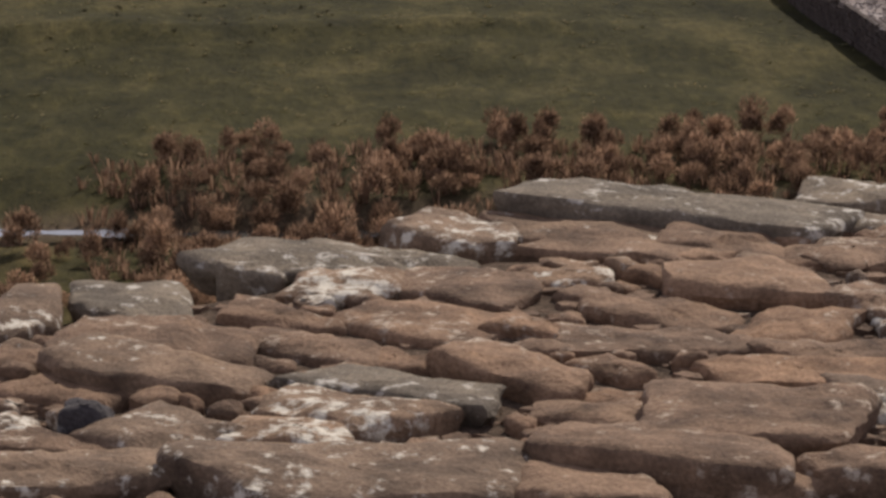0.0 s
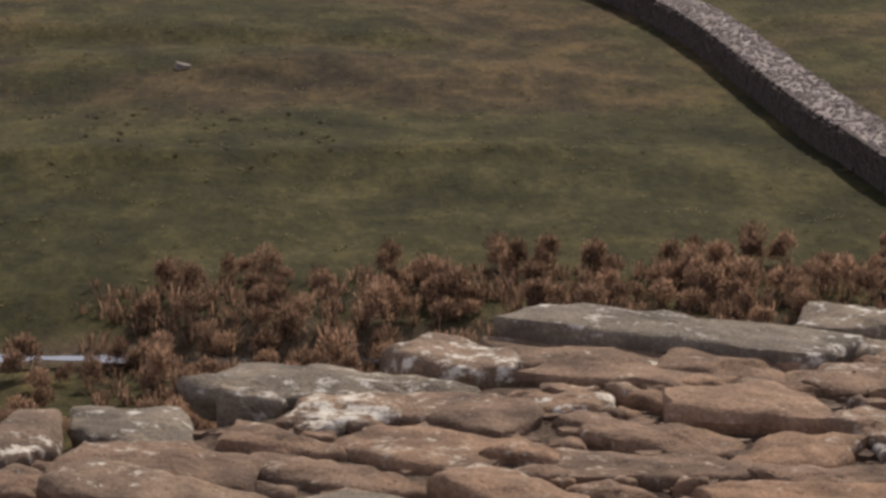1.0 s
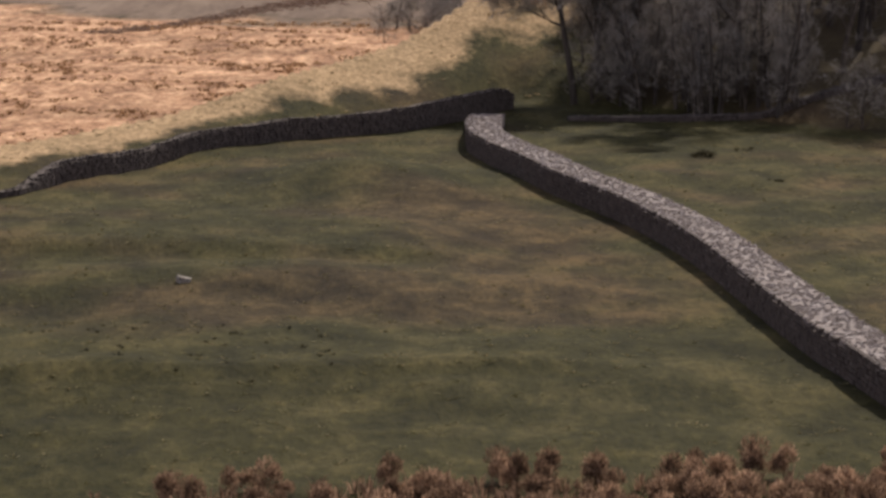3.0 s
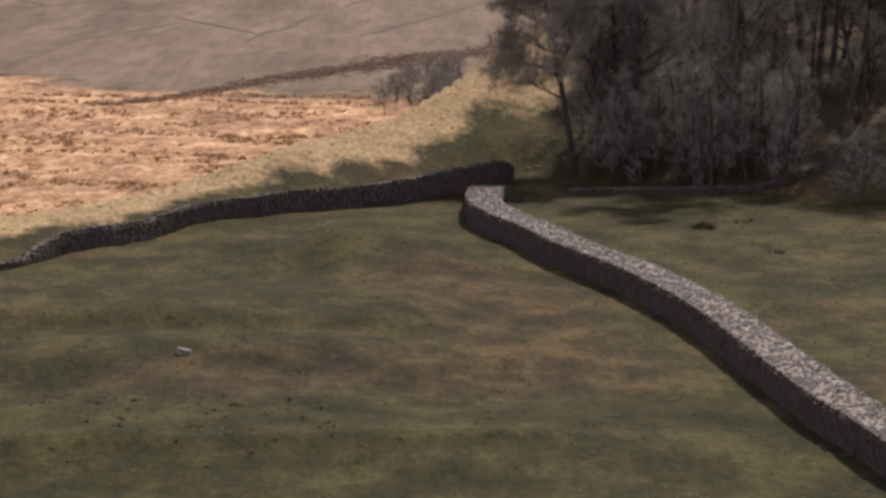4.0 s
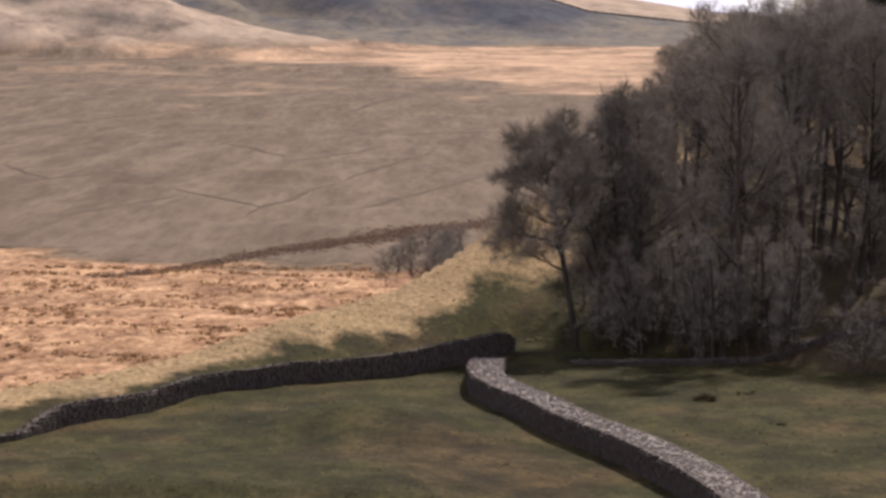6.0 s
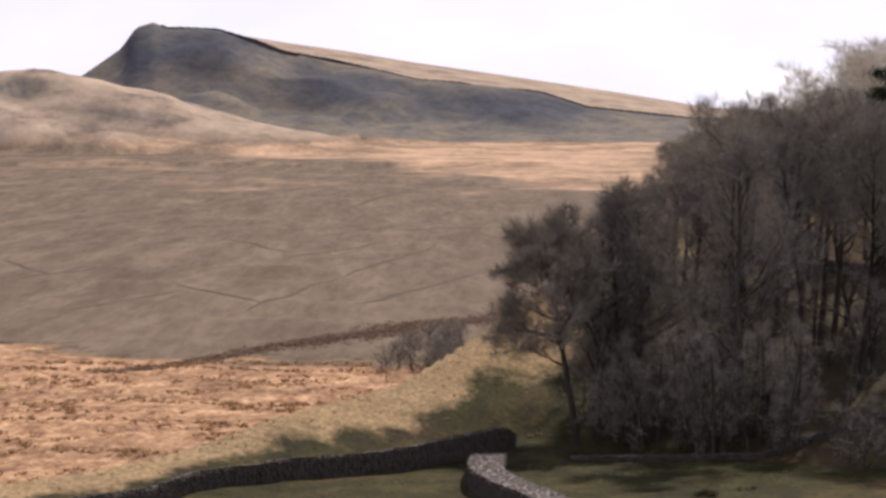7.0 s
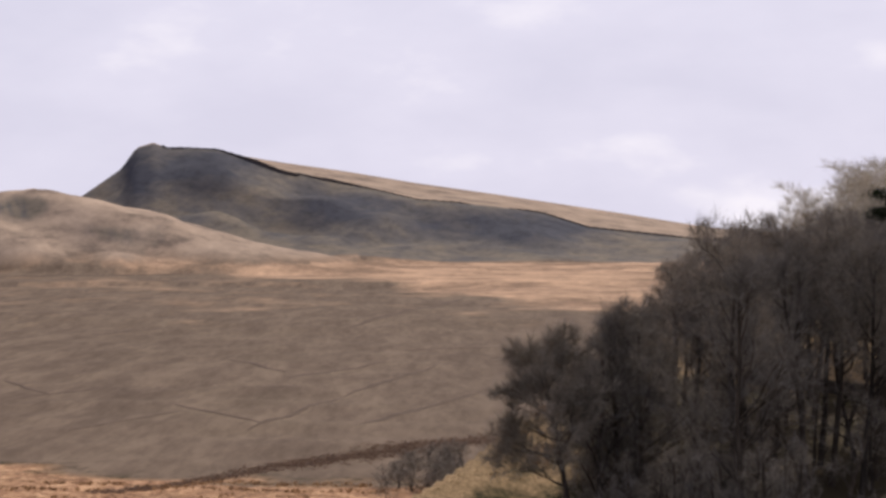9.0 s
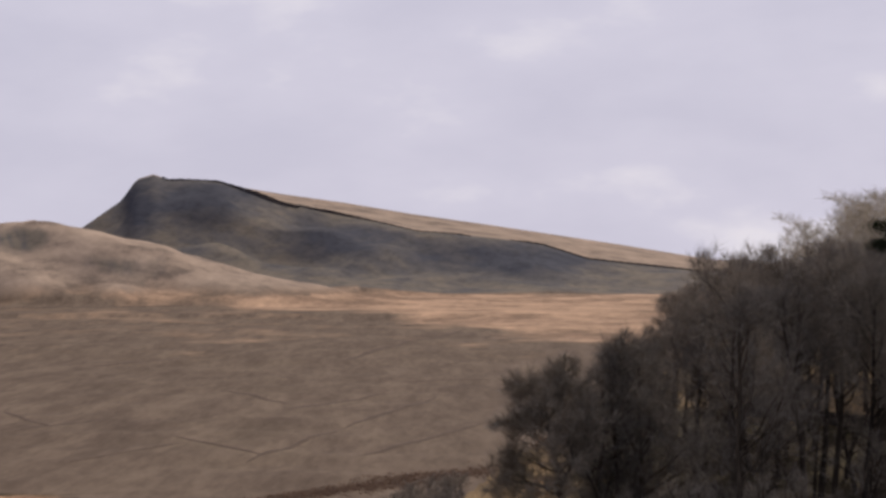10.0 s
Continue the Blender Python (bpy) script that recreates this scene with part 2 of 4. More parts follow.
s.b.inputs["Base Color"].default_value = (0.06, 0.06, 0.055, 1)
s.b.inputs["Specular IOR Level"].default_value = 0.6
s.bump(s.noise(s.coords("World"), 6, 3), 0.15, 0.03)
M_WATER = s.m


# ---- shape of the land ----
def step(a, b, v):
    t = np.clip((v - a) / (b - a), 0, 1)
    return t * t * (3 - 2 * t)


_rng = np.random.default_rng(5)
_WAVES = [(a, _rng.uniform(0, 6.28)) for a in _rng.uniform(0, 6.28, 48)]


def rough(x, y, size, k=0):
    """Smooth irregular relief between about -1 and 1, with features of that size in metres."""
    out = 0.0
    for i in range(8):
        a, ph = _WAVES[(k * 8 + i) % 48]
        fr = 6.28 / (size * (0.6 + 0.16 * i))
        out = out + np.sin((x * math.cos(a) + y * math.sin(a)) * fr + ph + 1.7 * np.sin((x * math.sin(a) - y * math.cos(a)) * fr * 0.6 + ph))
    return out / 4.2


def spur_start(x):
    return np.where(x < 5, 268 + 1.74 * (np.clip(x, -50, 5) - 5), 268 - 0.9 * (np.clip(x, 5, 90) - 5))


def near_line(x):
    """Inner edge of the ruined wall's top."""
    return 4.6 + 0.56 * step(0.1, 0.16, x)


def edge_line(x):
    """Outer edge of the ruined wall's top."""
    return 6.80 + 0.55 * np.clip(x, -4, 4)


def stream_y(x):
    return 111.2 + 0.3 * np.sin(x * 0.35) + 0.03 * x


# long wall: x, y and height along its face
MAIN = [(2.0, 251, 0.8), (1.6, 244, 1.15), (1.5, 237.5, 1.35), (2.0, 229.5, 1.42), (5.37, 210.4, 1.42), (9.54, 193.4, 1.42), (12.2, 177.9, 1.42), (13.74, 162.9, 1.42), (14.95, 150.4, 1.42), (16.25, 140.4, 1.42), (17.45, 132.9, 1.42), (19.65, 120.9, 1.42), (22.3, 106.9, 1.42), (26.3, 90.9, 1.42)]
_WALL = np.array(MAIN)[::-1]


def land(x, y):
    """Height of the ground, the eye being at 0."""
    x, y = np.asarray(x, float), np.asarray(y, float)
    d = np.hypot(x, y)
    # hillside below the fort, then the valley floor
    slope = -3.4 - np.clip(y - 8, 0, None) * 0.31
    z = np.maximum(slope, -24.0) - 0.4 * step(60, 90, y)
    z = z + 0.4 * step(95, 130, y)
    val = step(85, 110, y) * (1 - step(235, 262, y))
    off = np.abs(x - 1.1 - np.interp(y, _WALL[:, 1], _WALL[:, 0]))
    val = val * (0.12 + 0.88 * step(1.5, 6, off))
    z = z + val * (0.16 * rough(x, y, 16, 1) + 0.05 * rough(x, y, 5, 2))
    z = z - 0.8 * (1 - step(0.6, 1, (y - stream_y(x) - 0.6) / (1.7 + 13 * step(-8.5, -10.5, x)) * 0.4 + 0.6)) * step(60, 95, y) - 0.12 * np.exp(-((y - stream_y(x)) / 1.0) ** 2)
    # low earthworks in the pasture
    z = z + 1.5 * np.exp(-((x + 4.5) / 6.0) ** 2 - ((y - 212) / 8) ** 2) + 0.8 * np.exp(-((x + 10) / 10) ** 2 - ((y - 171) / 6) ** 2)
    z = z + 0.55 * step(176, 179, y + 0.15 * x) * (1 - step(186, 205, y)) * (1 - step(-3, 3, x)) + 0.4 * step(141, 143.5, y - 0.1 * x) * (1 - step(148, 160, y)) * (1 - step(4, 9, x))
    z = z + 0.35 * np.exp(-((x + 8) / 22) ** 2 - ((y - 141) / 4) ** 2)
    z = z - 0.3 * step(200, 240, y)
    # wooded spur
    ys = spur_start(x)
    ln = np.interp(x, [-29, -15, -6, 4.4, 20, 40, 90], [16, 19, 24, 28, 88, 150, 260])
    run = np.clip(y - ys, 0, ln)
    yc = ys + ln
    crown = yc * np.interp(x / yc, [-0.123, -0.107, -0.0915, -0.0758, -0.0601, -0.0445, -0.0288, -0.0132, -0.0053, 0.0025, 0.0103, 0.015, 0.03, 0.058, 0.104, 0.2],
                           [-0.102, -0.0996, -0.0966, -0.0934, -0.0880, -0.0823, -0.0785, -0.0738, -0.0692, -0.0644, -0.0585, -0.0549, -0.045, -0.028, -0.019, 0.003])
    top = z + (crown - z) * run / ln * step(0, 8, y - ys) + 0.18 * rough(x, y, 14, 3) * step(4, 20, y - ys) * step(1.0, 0.75, run / ln)
    # moor beyond
    moor = np.interp(y, [250, 330, 600, 1500, 3000, 5000], [-33.5, -33.5, -33.0, -29.5, -21.5, -20])
    moor = moor + 0.35 * rough(x, y, 60, 4) * step(300, 420, y) + 1.2 * rough(x, y, 420, 5) * step(700, 1300, y)
    fall = 1 - (1 - np.clip((y - ys - ln) / (38 + 0.25 * ln), 0, 1)) ** 2
    z = top + (moor - top) * fall
    # low hill on the moor
    az = x / np.maximum(y, 1.0)
    h1 = np.interp(az * 2500, [-700, -420, -333, -309, -286, -251, -192, -133, -90, -20], [-20, 8, 22, 30, 32.5, 27, 13, -4, -13, -24])
    cut1 = step(2330, 2560, y + 30 * rough(x, y, 120, 2)) * (1 - step(2590, 2940, y))
    z = np.where((y > 2000) & (y < 2950), np.maximum(z, -25.5 + (h1 * 1.03 + 25.5) * cut1 + cut1 * 1.6 * rough(x, y, 70, 1)), z)
    # long crag
    crest = np.interp(az * 3300, [-900, -420, -345, -333, -297, -284, -268, -253, -209, -150, -78, -26, 41, 88, 129, 230, 420, 900],
                      [-22, -12, 30, 37, 62, 82, 87, 81, 79, 62, 45, 33, 28, 21, 8, -3, -12, -16])
    cut2 = np.clip((y - 2880 + 45 * rough(x, y, 150, 0)) / 420, 0, 1)
    cut2 = 0.55 * cut2 + 0.45 * step(0.35, 1.0, cut2)
    z = np.maximum(z, np.where((y < 3310) & (y > 2700), -22.5 + (crest + 22.5) * cut2 + (1 - cut2) * cut2 * 10 * rough(x, y, 130, 3), -60))
    back = np.interp(az * 3900, [-900, -330, -300, -250, -177, -110, -37, 55, 189, 287, 420, 900], [-30, -10, 20, 90, 79, 70, 58, 45, 25, 9, 0, -8])
    back = crest + (back - crest) * step(3310, 3900, y) - 130 * step(3900, 4700, y)
    z = np.maximum(z, np.where(y >= 3310, np.maximum(back, -21), -60))
    # flat ground of the fort round the viewpoint, and the drop of the ruined wall
    terrace = np.where(y < near_line(x), -1.62 - 0.16 * step(3.2, 4.2, y), -1.61)
    terrace = np.where(y < edge_line(x) - 0.18, terrace, np.where(y < edge_line(x) + 0.1, -3.3, z))
    z = np.where(y < 12, terrace, z)
    z = np.where((y < 0), -1.62, z)
    return z


def ground_z(x, y):
    return float(land(x, y))


def link_mesh(name, verts, faces, material, parent=None, label="", smooth=False):
    me = bpy.data.meshes.new(name)
    me.from_pydata([tuple(v) for v in verts], [], [tuple(f) for f in faces])
    me.update()
    me.materials.append(material)
    if smooth:
        me.shade_smooth()
    ob = new(name, me)
    if parent:
        ob.parent = parent
    if label:
        tagged(ob, label)
    return ob


def holder(name, x, y, z, label, category, group="", kind=""):
    ob = new(name)
    ob.empty_display_size = 0.2
    ob.matrix_world = pose(x, y, z)
    return tagged(ob, label, category, group, kind)


def build_ground():
    ang = np.concatenate([np.linspace(-180, -30, 26)[:-1], np.linspace(-30, -9, 22)[:-1], np.linspace(-9, 9, 241), np.linspace(9, 30, 22)[1:], np.linspace(30, 180, 26)[1:-1]])
    rad = np.concatenate([np.linspace(0.5, 4.5, 9), np.linspace(4.7, 9.5, 60), np.geomspace(9.8, 80, 40), np.geomspace(81.5, 420, 260), np.geomspace(425, 4950, 270)])
    A, R = np.meshgrid(np.radians(ang), rad)
    X, Y = R * np.sin(A), R * np.cos(A)
    Z = land(X, Y)
    na, nr = len(ang), len(rad)
    verts = np.concatenate([[[0, 0, -1.62]], np.stack([X, Y, Z], -1).reshape(-1, 3)])
    i, j = np.meshgrid(np.arange(nr - 1), np.arange(na), indexing="ij")
    a, b = 1 + i * na + j, 1 + i * na + (j + 1) % na
    quads = np.stack([a, b, b + na, a + na], -1).reshape(-1, 4)
    fan = [(0, 1 + (k + 1) % na, 1 + k) for k in range(na)]
    me = bpy.data.meshes.new("ground")
    me.from_pydata(verts.tolist(), [], [q[::-1] for q in quads.tolist()] + fan)
    me.update()
    me.shade_smooth()
    x, y, z = verts[:, 0], verts[:, 1], verts[:, 2]
    ys, n = spur_start(x), len(verts)
    ln = np.interp(x, [-29, -6, 4.4, 20, 40, 90], [20, 26, 28, 88, 150, 260])
    up = (y - ys) / np.interp(x, [-29, -15, -6, 4.4, 20], [16, 19, 24, 28, 88])
    dry = (0.16 * step(0.05, 0.2, up) + 0.84 * step(0.2, 0.95, up + 0.14 * rough(x, y, 11, 2))) * step(17, 9, x) * (1 - step(330, 350, y))
    brk = step(150, 190, y) * step(0.2, 0.9, (y - ys - ln) / 40) * (1 - step(430, 525, y + 0.6 * x + 14 * rough(x, y, 30, 2)))
    moor = step(430, 525, y + 0.6 * x + 14 * rough(x, y, 30, 2))
    az = x / np.maximum(y, 1)
    straw_and_light = step(1300, 2250, y + az * 8000 + 110 * rough(x, y, 300, 3)) * (1 - step(2750, 3050, y)) * 0.9
    # moor lightened with distance, so the nearer part looks under cloud
    straw_and_light = np.maximum(np.where(y > 1100, straw_and_light, 0.0), 0.33 * step(600, 1600, y) * (1 - step(2750, 3050, y)))
    low = (az * 2500 < -60) & (y > 2330) & (y < 2950) & (z > -19)
    straw_and_light = np.where(low, 0.5, straw_and_light)
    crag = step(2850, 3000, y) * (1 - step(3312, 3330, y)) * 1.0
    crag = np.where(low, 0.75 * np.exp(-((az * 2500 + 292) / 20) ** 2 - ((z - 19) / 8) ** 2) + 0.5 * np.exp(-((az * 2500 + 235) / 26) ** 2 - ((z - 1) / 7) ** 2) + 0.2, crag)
    # slope behind the crest painted lighter to the right, as if sunlit
    straw_and_light = np.where(y > 3330, 0.30 + 0.15 * step(-60, 120, az * 3900), straw_and_light)
    soil = np.where((y < edge_line(x) + 0.25) & (y > 3.5) & (np.abs(x) < 3), 1.0, 0.0)
    wood = step(1, 6, y - ys + 3 * rough(x, y, 9, 1)) * step(9, 15, x) * (1 - step(400, 430, y)) * 0.5
    wood = wood * (1 - step(316, 328, y))
    soil = np.maximum(soil, wood)
    dry = np.maximum(dry, 0.8 * step(316, 330, y) * step(14, 20, x) * (1 - step(430, 450, y)))
    soil = np.maximum(soil, 0.85 * np.exp(-((y - stream_y(x) - 1.2) / 1.6) ** 2) * (np.abs(x) < 40))
    rust = np.exp(-((x + 0.8) / 4.5) ** 2 - ((y - 194) / 9) ** 2) + 0.9 * np.exp(-((x + 9) / 8) ** 2 - ((y - 163) / 9) ** 2) + 0.5 * np.exp(-((x - 4) / 5) ** 2 - ((y - 170) / 12) ** 2)
    rust = np.clip(rust + (0.22 + 0.3 * rough(x, y, 13, 4)) * step(140, 165, y), 0, 1)
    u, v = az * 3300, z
    # dark patches on the crag's front, painting the shade of its faces
    cliff_shade = 0.9 * np.exp(-((u + 229) / 42) ** 2 - ((v - 60) / 18) ** 2) + 0.7 * np.exp(-((u + 283) / 16) ** 2 - ((v - 55) / 24) ** 2)
    cliff_shade = cliff_shade + 0.75 * np.exp(-((u + 100 + 0.6 * (v - 22)) / 52) ** 2 - ((v - 24) / 15) ** 2) + 0.85 * np.exp(-((u - 60) / 85) ** 2 - ((v - 8) / 13) ** 2)
    # beyond 2800 m this channel holds the crag's painted shade, nearer the rusty grass
    rust = np.where(y > 2800, np.clip(cliff_shade + 0.24, 0, 1), rust)
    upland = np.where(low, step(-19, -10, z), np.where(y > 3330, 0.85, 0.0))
    for nm, cols, last in (("zone_a", (dry, brk, moor), rust), ("zone_b", (straw_and_light, crag, soil), upland)):
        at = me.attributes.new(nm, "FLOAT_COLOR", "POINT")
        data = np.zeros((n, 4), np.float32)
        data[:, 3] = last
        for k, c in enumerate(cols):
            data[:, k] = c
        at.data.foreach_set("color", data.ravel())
    me.materials.append(M_GROUND)
    return tagged(new("ground", me), "rolling pasture, bracken moor and heather crags", "ground", kind="structure")


build_ground()


# ---- ruined wall top beside the viewpoint ----
ruin = holder("ruined_wall", 0, 6.0, -1.62, "ruined Roman fort wall top of weathered brown sandstone blocks", "ruined wall", kind="structure")


def slab_mesh(name, seed, w, d, deep, material, n=44):
    """A worn, split block with an uneven many-sided outline; its top face lies at height 0."""
    r = random.Random(seed)
    cuts = [(k * 1.5708 + r.uniform(-0.22, 0.22), (w if k % 2 == 0 else d) / 2 * r.uniform(0.9, 1.05)) for k in range(4)]
    for _ in range(r.choice((2, 3, 3, 4))):
        a = r.uniform(0, 6.283)
        cuts.append((a, math.hypot(math.cos(a) * w, math.sin(a) * d) / 2 * r.uniform(0.72, 1.0)))
    off = Vector((r.uniform(0, 90), r.uniform(0, 90), r.uniform(0, 90)))
    small = min(w, d)
    edge = min(0.013, deep * 0.24, small * 0.14)
    rings = ((0.84, 0.0, -deep), (0.95, 0.0, -deep * 0.55), (1.0, 0.0, -edge * 1.6), (1.0, 0.3, -edge * 0.55), (1.0, 1.0, -edge * 0.08),
             (0.86, 1.0, 0.0), (0.7, 1.0, 0.0), (0.52, 1.0, 0.0), (0.34, 1.0, 0.0), (0.16, 1.0, 0.0))
    dome, verts, faces = r.uniform(0.001, 0.007), [], []
    split, drop, off_line = r.uniform(0, 6.283), r.uniform(0.003, 0.011) * min(1.0, small / 0.15), r.uniform(0.1, 0.3) * small
    for f, inset, z in rings:
        for k in range(n):
            t = 6.2832 * k / n
            # narrow outlines need directions bunched along the long sides
            t = math.atan2(math.sin(t) * d, math.cos(t) * w)
            q = 0.0
            for a, c in cuts:
                q += max(math.cos(t - a) / c, 1e-4) ** 24
            rad = q ** (-1 / 24) * f - inset * edge * 0.9
            p = Vector((math.cos(t) * rad, math.sin(t) * rad, z))
            g = (noise.noise(p * 9 + off) * 0.020 + noise.noise(p * 37 + off) * 0.011) * min(1.0, small / 0.12)
            p.x += math.cos(t) * g
            p.y += math.sin(t) * g
            if z > -deep * 0.5:
                # a split layer, then fine unevenness
                away = p.x * math.cos(split) + p.y * math.sin(split) - off_line + noise.noise(p * 16 + off) * 0.04
                p.z -= drop * min(1.0, max(0.0, away / 0.012))
                p.z += noise.noise(p * 8 + off * 2) * 0.009 + noise.noise(p * 31 + off) * 0.005 - dome * f * f
            verts.append(tuple(p))
    for i in range(len(rings) - 1):
        for k in range(n):
            a, c = i * n + k, i * n + (k + 1) % n
            faces.append((a, c, c + n, a + n))
    faces.append(tuple((len(rings) - 1) * n + k for k in range(n)))
    me = bpy.data.meshes.new(name)
    me.from_pydata(verts, [], faces)
    me.shade_smooth()
    me.set_sharp_from_angle(angle=radians(42))
    me.materials.append(material)
    return me


KINDS = {"b": M_BROWN, "l": M_LICHEN, "g": M_GREY, "d": M_DARK}
_count = [0]
_taken = []


def stone(x, y, w, d, h, turn, kind, dip=None):
    """One block of the wall top: its centre, width, depth, height of its exposed side, turn in degrees."""
    _count[0] += 1
    i = _count[0]
    _taken.append((x, y, w, d))
    ob = new("stone", slab_mesh("stone", i, w * 1.1, d * 1.16, h + 0.06, KINDS[kind]))
    r = random.Random(i * 7)
    ob.parent = ruin
    ob.matrix_parent_inverse = ruin.matrix_world.inverted()
    ob.matrix_world = pose(x, y, -1.553 + h * 0.95 + r.uniform(-0.003, 0.006), r.uniform(-1, 5), r.uniform(-2, 4) if dip is None else dip, turn)
    return ob


stone(0.447, 7.042, 0.620, 0.190, 0.058, -22, "g", 3.5)
stone(0.006, 6.887, 0.248, 0.201, 0.039, -12, "l")
stone(0.296, 6.919, 0.424, 0.205, 0.022, 3, "l")
stone(-0.177, 6.707, 0.502, 0.205, 0.019, -20, "g")
stone(-0.361, 6.569, 0.125, 0.069, 0.030, -11, "g")
stone(-0.193, 6.498, 0.211, 0.181, 0.019, -6, "l")
stone(0.047, 6.488, 0.293, 0.209, 0.016, -23, "b")
stone(0.337, 6.795, 0.347, 0.183, 0.013, -35, "b")
stone(0.549, 6.828, 0.230, 0.200, 0.020, -6, "b")
stone(0.233, 6.554, 0.180, 0.128, 0.011, -7, "l")
stone(0.561, 6.450, 0.300, 0.227, 0.036, -4, "b")
stone(0.790, 6.768, 0.264, 0.187, 0.009, 19, "b")
stone(0.773, 6.310, 0.167, 0.132, 0.041, -31, "b")
stone(0.611, 6.151, 0.180, 0.182, 0.022, -13, "b")
stone(0.390, 6.277, 0.297, 0.159, 0.008, -21, "b")
stone(-0.025, 6.218, 0.308, 0.209, 0.010, -24, "b")
stone(0.160, 6.186, 0.142, 0.112, 0.010, -26, "b")
stone(0.373, 6.063, 0.323, 0.179, 0.008, 0, "b")
stone(0.130, 5.806, 0.325, 0.131, 0.038, -45, "b")
stone(-0.049, 5.708, 0.422, 0.124, 0.026, -39, "g")
stone(0.295, 5.870, 0.150, 0.099, 0.013, -49, "b")
stone(-0.491, 6.026, 0.327, 0.195, 0.039, -14, "b")
stone(-0.235, 6.049, 0.280, 0.131, 0.012, -34, "b")
stone(-0.742, 6.183, 0.120, 0.296, 0.035, 0, "l")
stone(-0.555, 6.328, 0.227, 0.217, 0.023, -5, "g")
stone(-0.469, 5.794, 0.372, 0.178, 0.040, -17, "l")
stone(-0.695, 5.931, 0.203, 0.113, 0.014, -14, "b")
stone(-0.636, 5.736, 0.259, 0.112, 0.015, -16, "b")
stone(-0.568, 5.518, 0.075, 0.067, 0.050, -13, "d")
stone(-0.439, 5.462, 0.219, 0.169, 0.022, -32, "l")
stone(-0.226, 5.458, 0.234, 0.146, 0.016, -8, "l")
stone(-0.150, 5.571, 0.291, 0.151, 0.027, -28, "l")
stone(-0.138, 5.182, 0.557, 0.226, 0.038, 0, "l")
stone(-0.572, 5.223, 0.298, 0.168, 0.030, -6, "l")
stone(0.235, 5.150, 0.225, 0.150, 0.034, -10, "b")
stone(0.335, 5.330, 0.370, 0.221, 0.046, -4, "b")
stone(0.499, 5.472, 0.354, 0.247, 0.058, -14, "b")
stone(0.601, 5.846, 0.379, 0.165, 0.010, -11, "b")
stone(0.632, 5.241, 0.195, 0.123, 0.043, -9, "b")
stone(-0.286, 6.220, 0.230, 0.112, 0.012, -27, "b")
stone(0.863, 7.236, 0.259, 0.150, 0.023, -19, "g")
stone(0.840, 7.026, 0.202, 0.167, 0.014, -12, "g")
stone(-0.623, 5.433, 0.228, 0.094, 0.009, -16, "b")
stone(-0.283, 5.652, 0.100, 0.065, 0.011, -32, "b")
stone(-0.082, 5.960, 0.232, 0.103, 0.006, -33, "b")
stone(0.677, 5.975, 0.298, 0.109, 0.008, -4, "b")
stone(0.260, 5.603, 0.240, 0.117, 0.005, -12, "b")


def packing():
    """Smaller stones wedged between the blocks."""
    r = random.Random(12)
    for _ in range(6000):
        if _count[0] >= 240:
            break
        x, w = r.uniform(-1.0, 1.15), r.choice((0.05, 0.07, 0.09, 0.12, 0.16)) * r.uniform(0.8, 1.2)
        y, d = r.uniform(float(near_line(x)) + 0.05, float(edge_line(x)) - 0.24), w * r.uniform(0.5, 0.95)
        if any((abs(x - q[0]) / (q[2] / 2 + w * 0.36)) ** 2 + (abs(y - q[1]) / (q[3] / 2 + d * 0.36)) ** 2 < 1 for q in _taken):
            continue
        stone(x, y, w, d, r.uniform(0.004, 0.016), r.uniform(-60, 5), r.choice("bbbbll"))


packing()


def chips():
    """Small rubble, packed between the blocks."""
    r = random.Random(4)
    verts, faces = [], []
    for _ in range(2600):
        x = r.uniform(-1.3, 1.5)
        y = r.uniform(float(near_line(x)), edge_line(x) - 0.2)
        s = r.choice((0.006, 0.009, 0.012, 0.018, 0.03))
        z = -1.575
        b = len(verts)
        a = r.uniform(0, 6.28)
        for zz, f in ((-0.4, 1.0), (0.5, 0.7)):
            for k in range(5):
                t = a + k * 6.28 / 5
                q = s * f * r.uniform(0.7, 1.2)
                verts.append((x + math.cos(t) * q * 1.3, y + math.sin(t) * q, z + s * zz * r.uniform(0.7, 1.2) + 0.004))
        for k in range(5):
            faces.append((b + k, b + (k + 1) % 5, b + 5 + (k + 1) % 5, b + 5 + k))
        faces.append(tuple(b + 5 + k for k in range(5)))
    ob = link_mesh("rubble", verts, faces, M_BROWN, None)
    ob.parent = ruin
    ob.matrix_parent_inverse = ruin.matrix_world.inverted()
    tagged(ob, "crumbled stone chips and gravel", kind="stuff")


chips()


def core():
    """Body of the ruined wall under the blocks: soil-packed rubble with an outer face."""
    xs = np.linspace(-4, 4, 81)
    verts, faces = [], []
    for x in xs:
        e = float(edge_line(x))
        for y, z in ((float(near_line(x)), -1.85), (float(near_line(x)) + 0.03, -1.570), (e - 0.16, -1.567), (e - 0.09, -1.65), (e - 0.04, -3.6), (float(near_line(x)), -3.6)):
            verts.append((x, y + 0.02 * math.sin(x * 19), z + (0.006 * math.sin(x * 13 + y) if z > -1.7 else 0)))
    for i in range(len(xs) - 1):
        for k in range(6):
            a, b = i * 6 + k, i * 6 + (k + 1) % 6
            faces.append((a, a + 6, b + 6, b))
    faces += [tuple(range(6)), tuple(range(len(verts) - 1, len(verts) - 7, -1))]
    ob = link_mesh("wall_core", verts, faces, M_SOIL, None, "soil and rubble core")
    ob.parent = ruin
    ob.matrix_parent_inverse = ruin.matrix_world.inverted()


core()


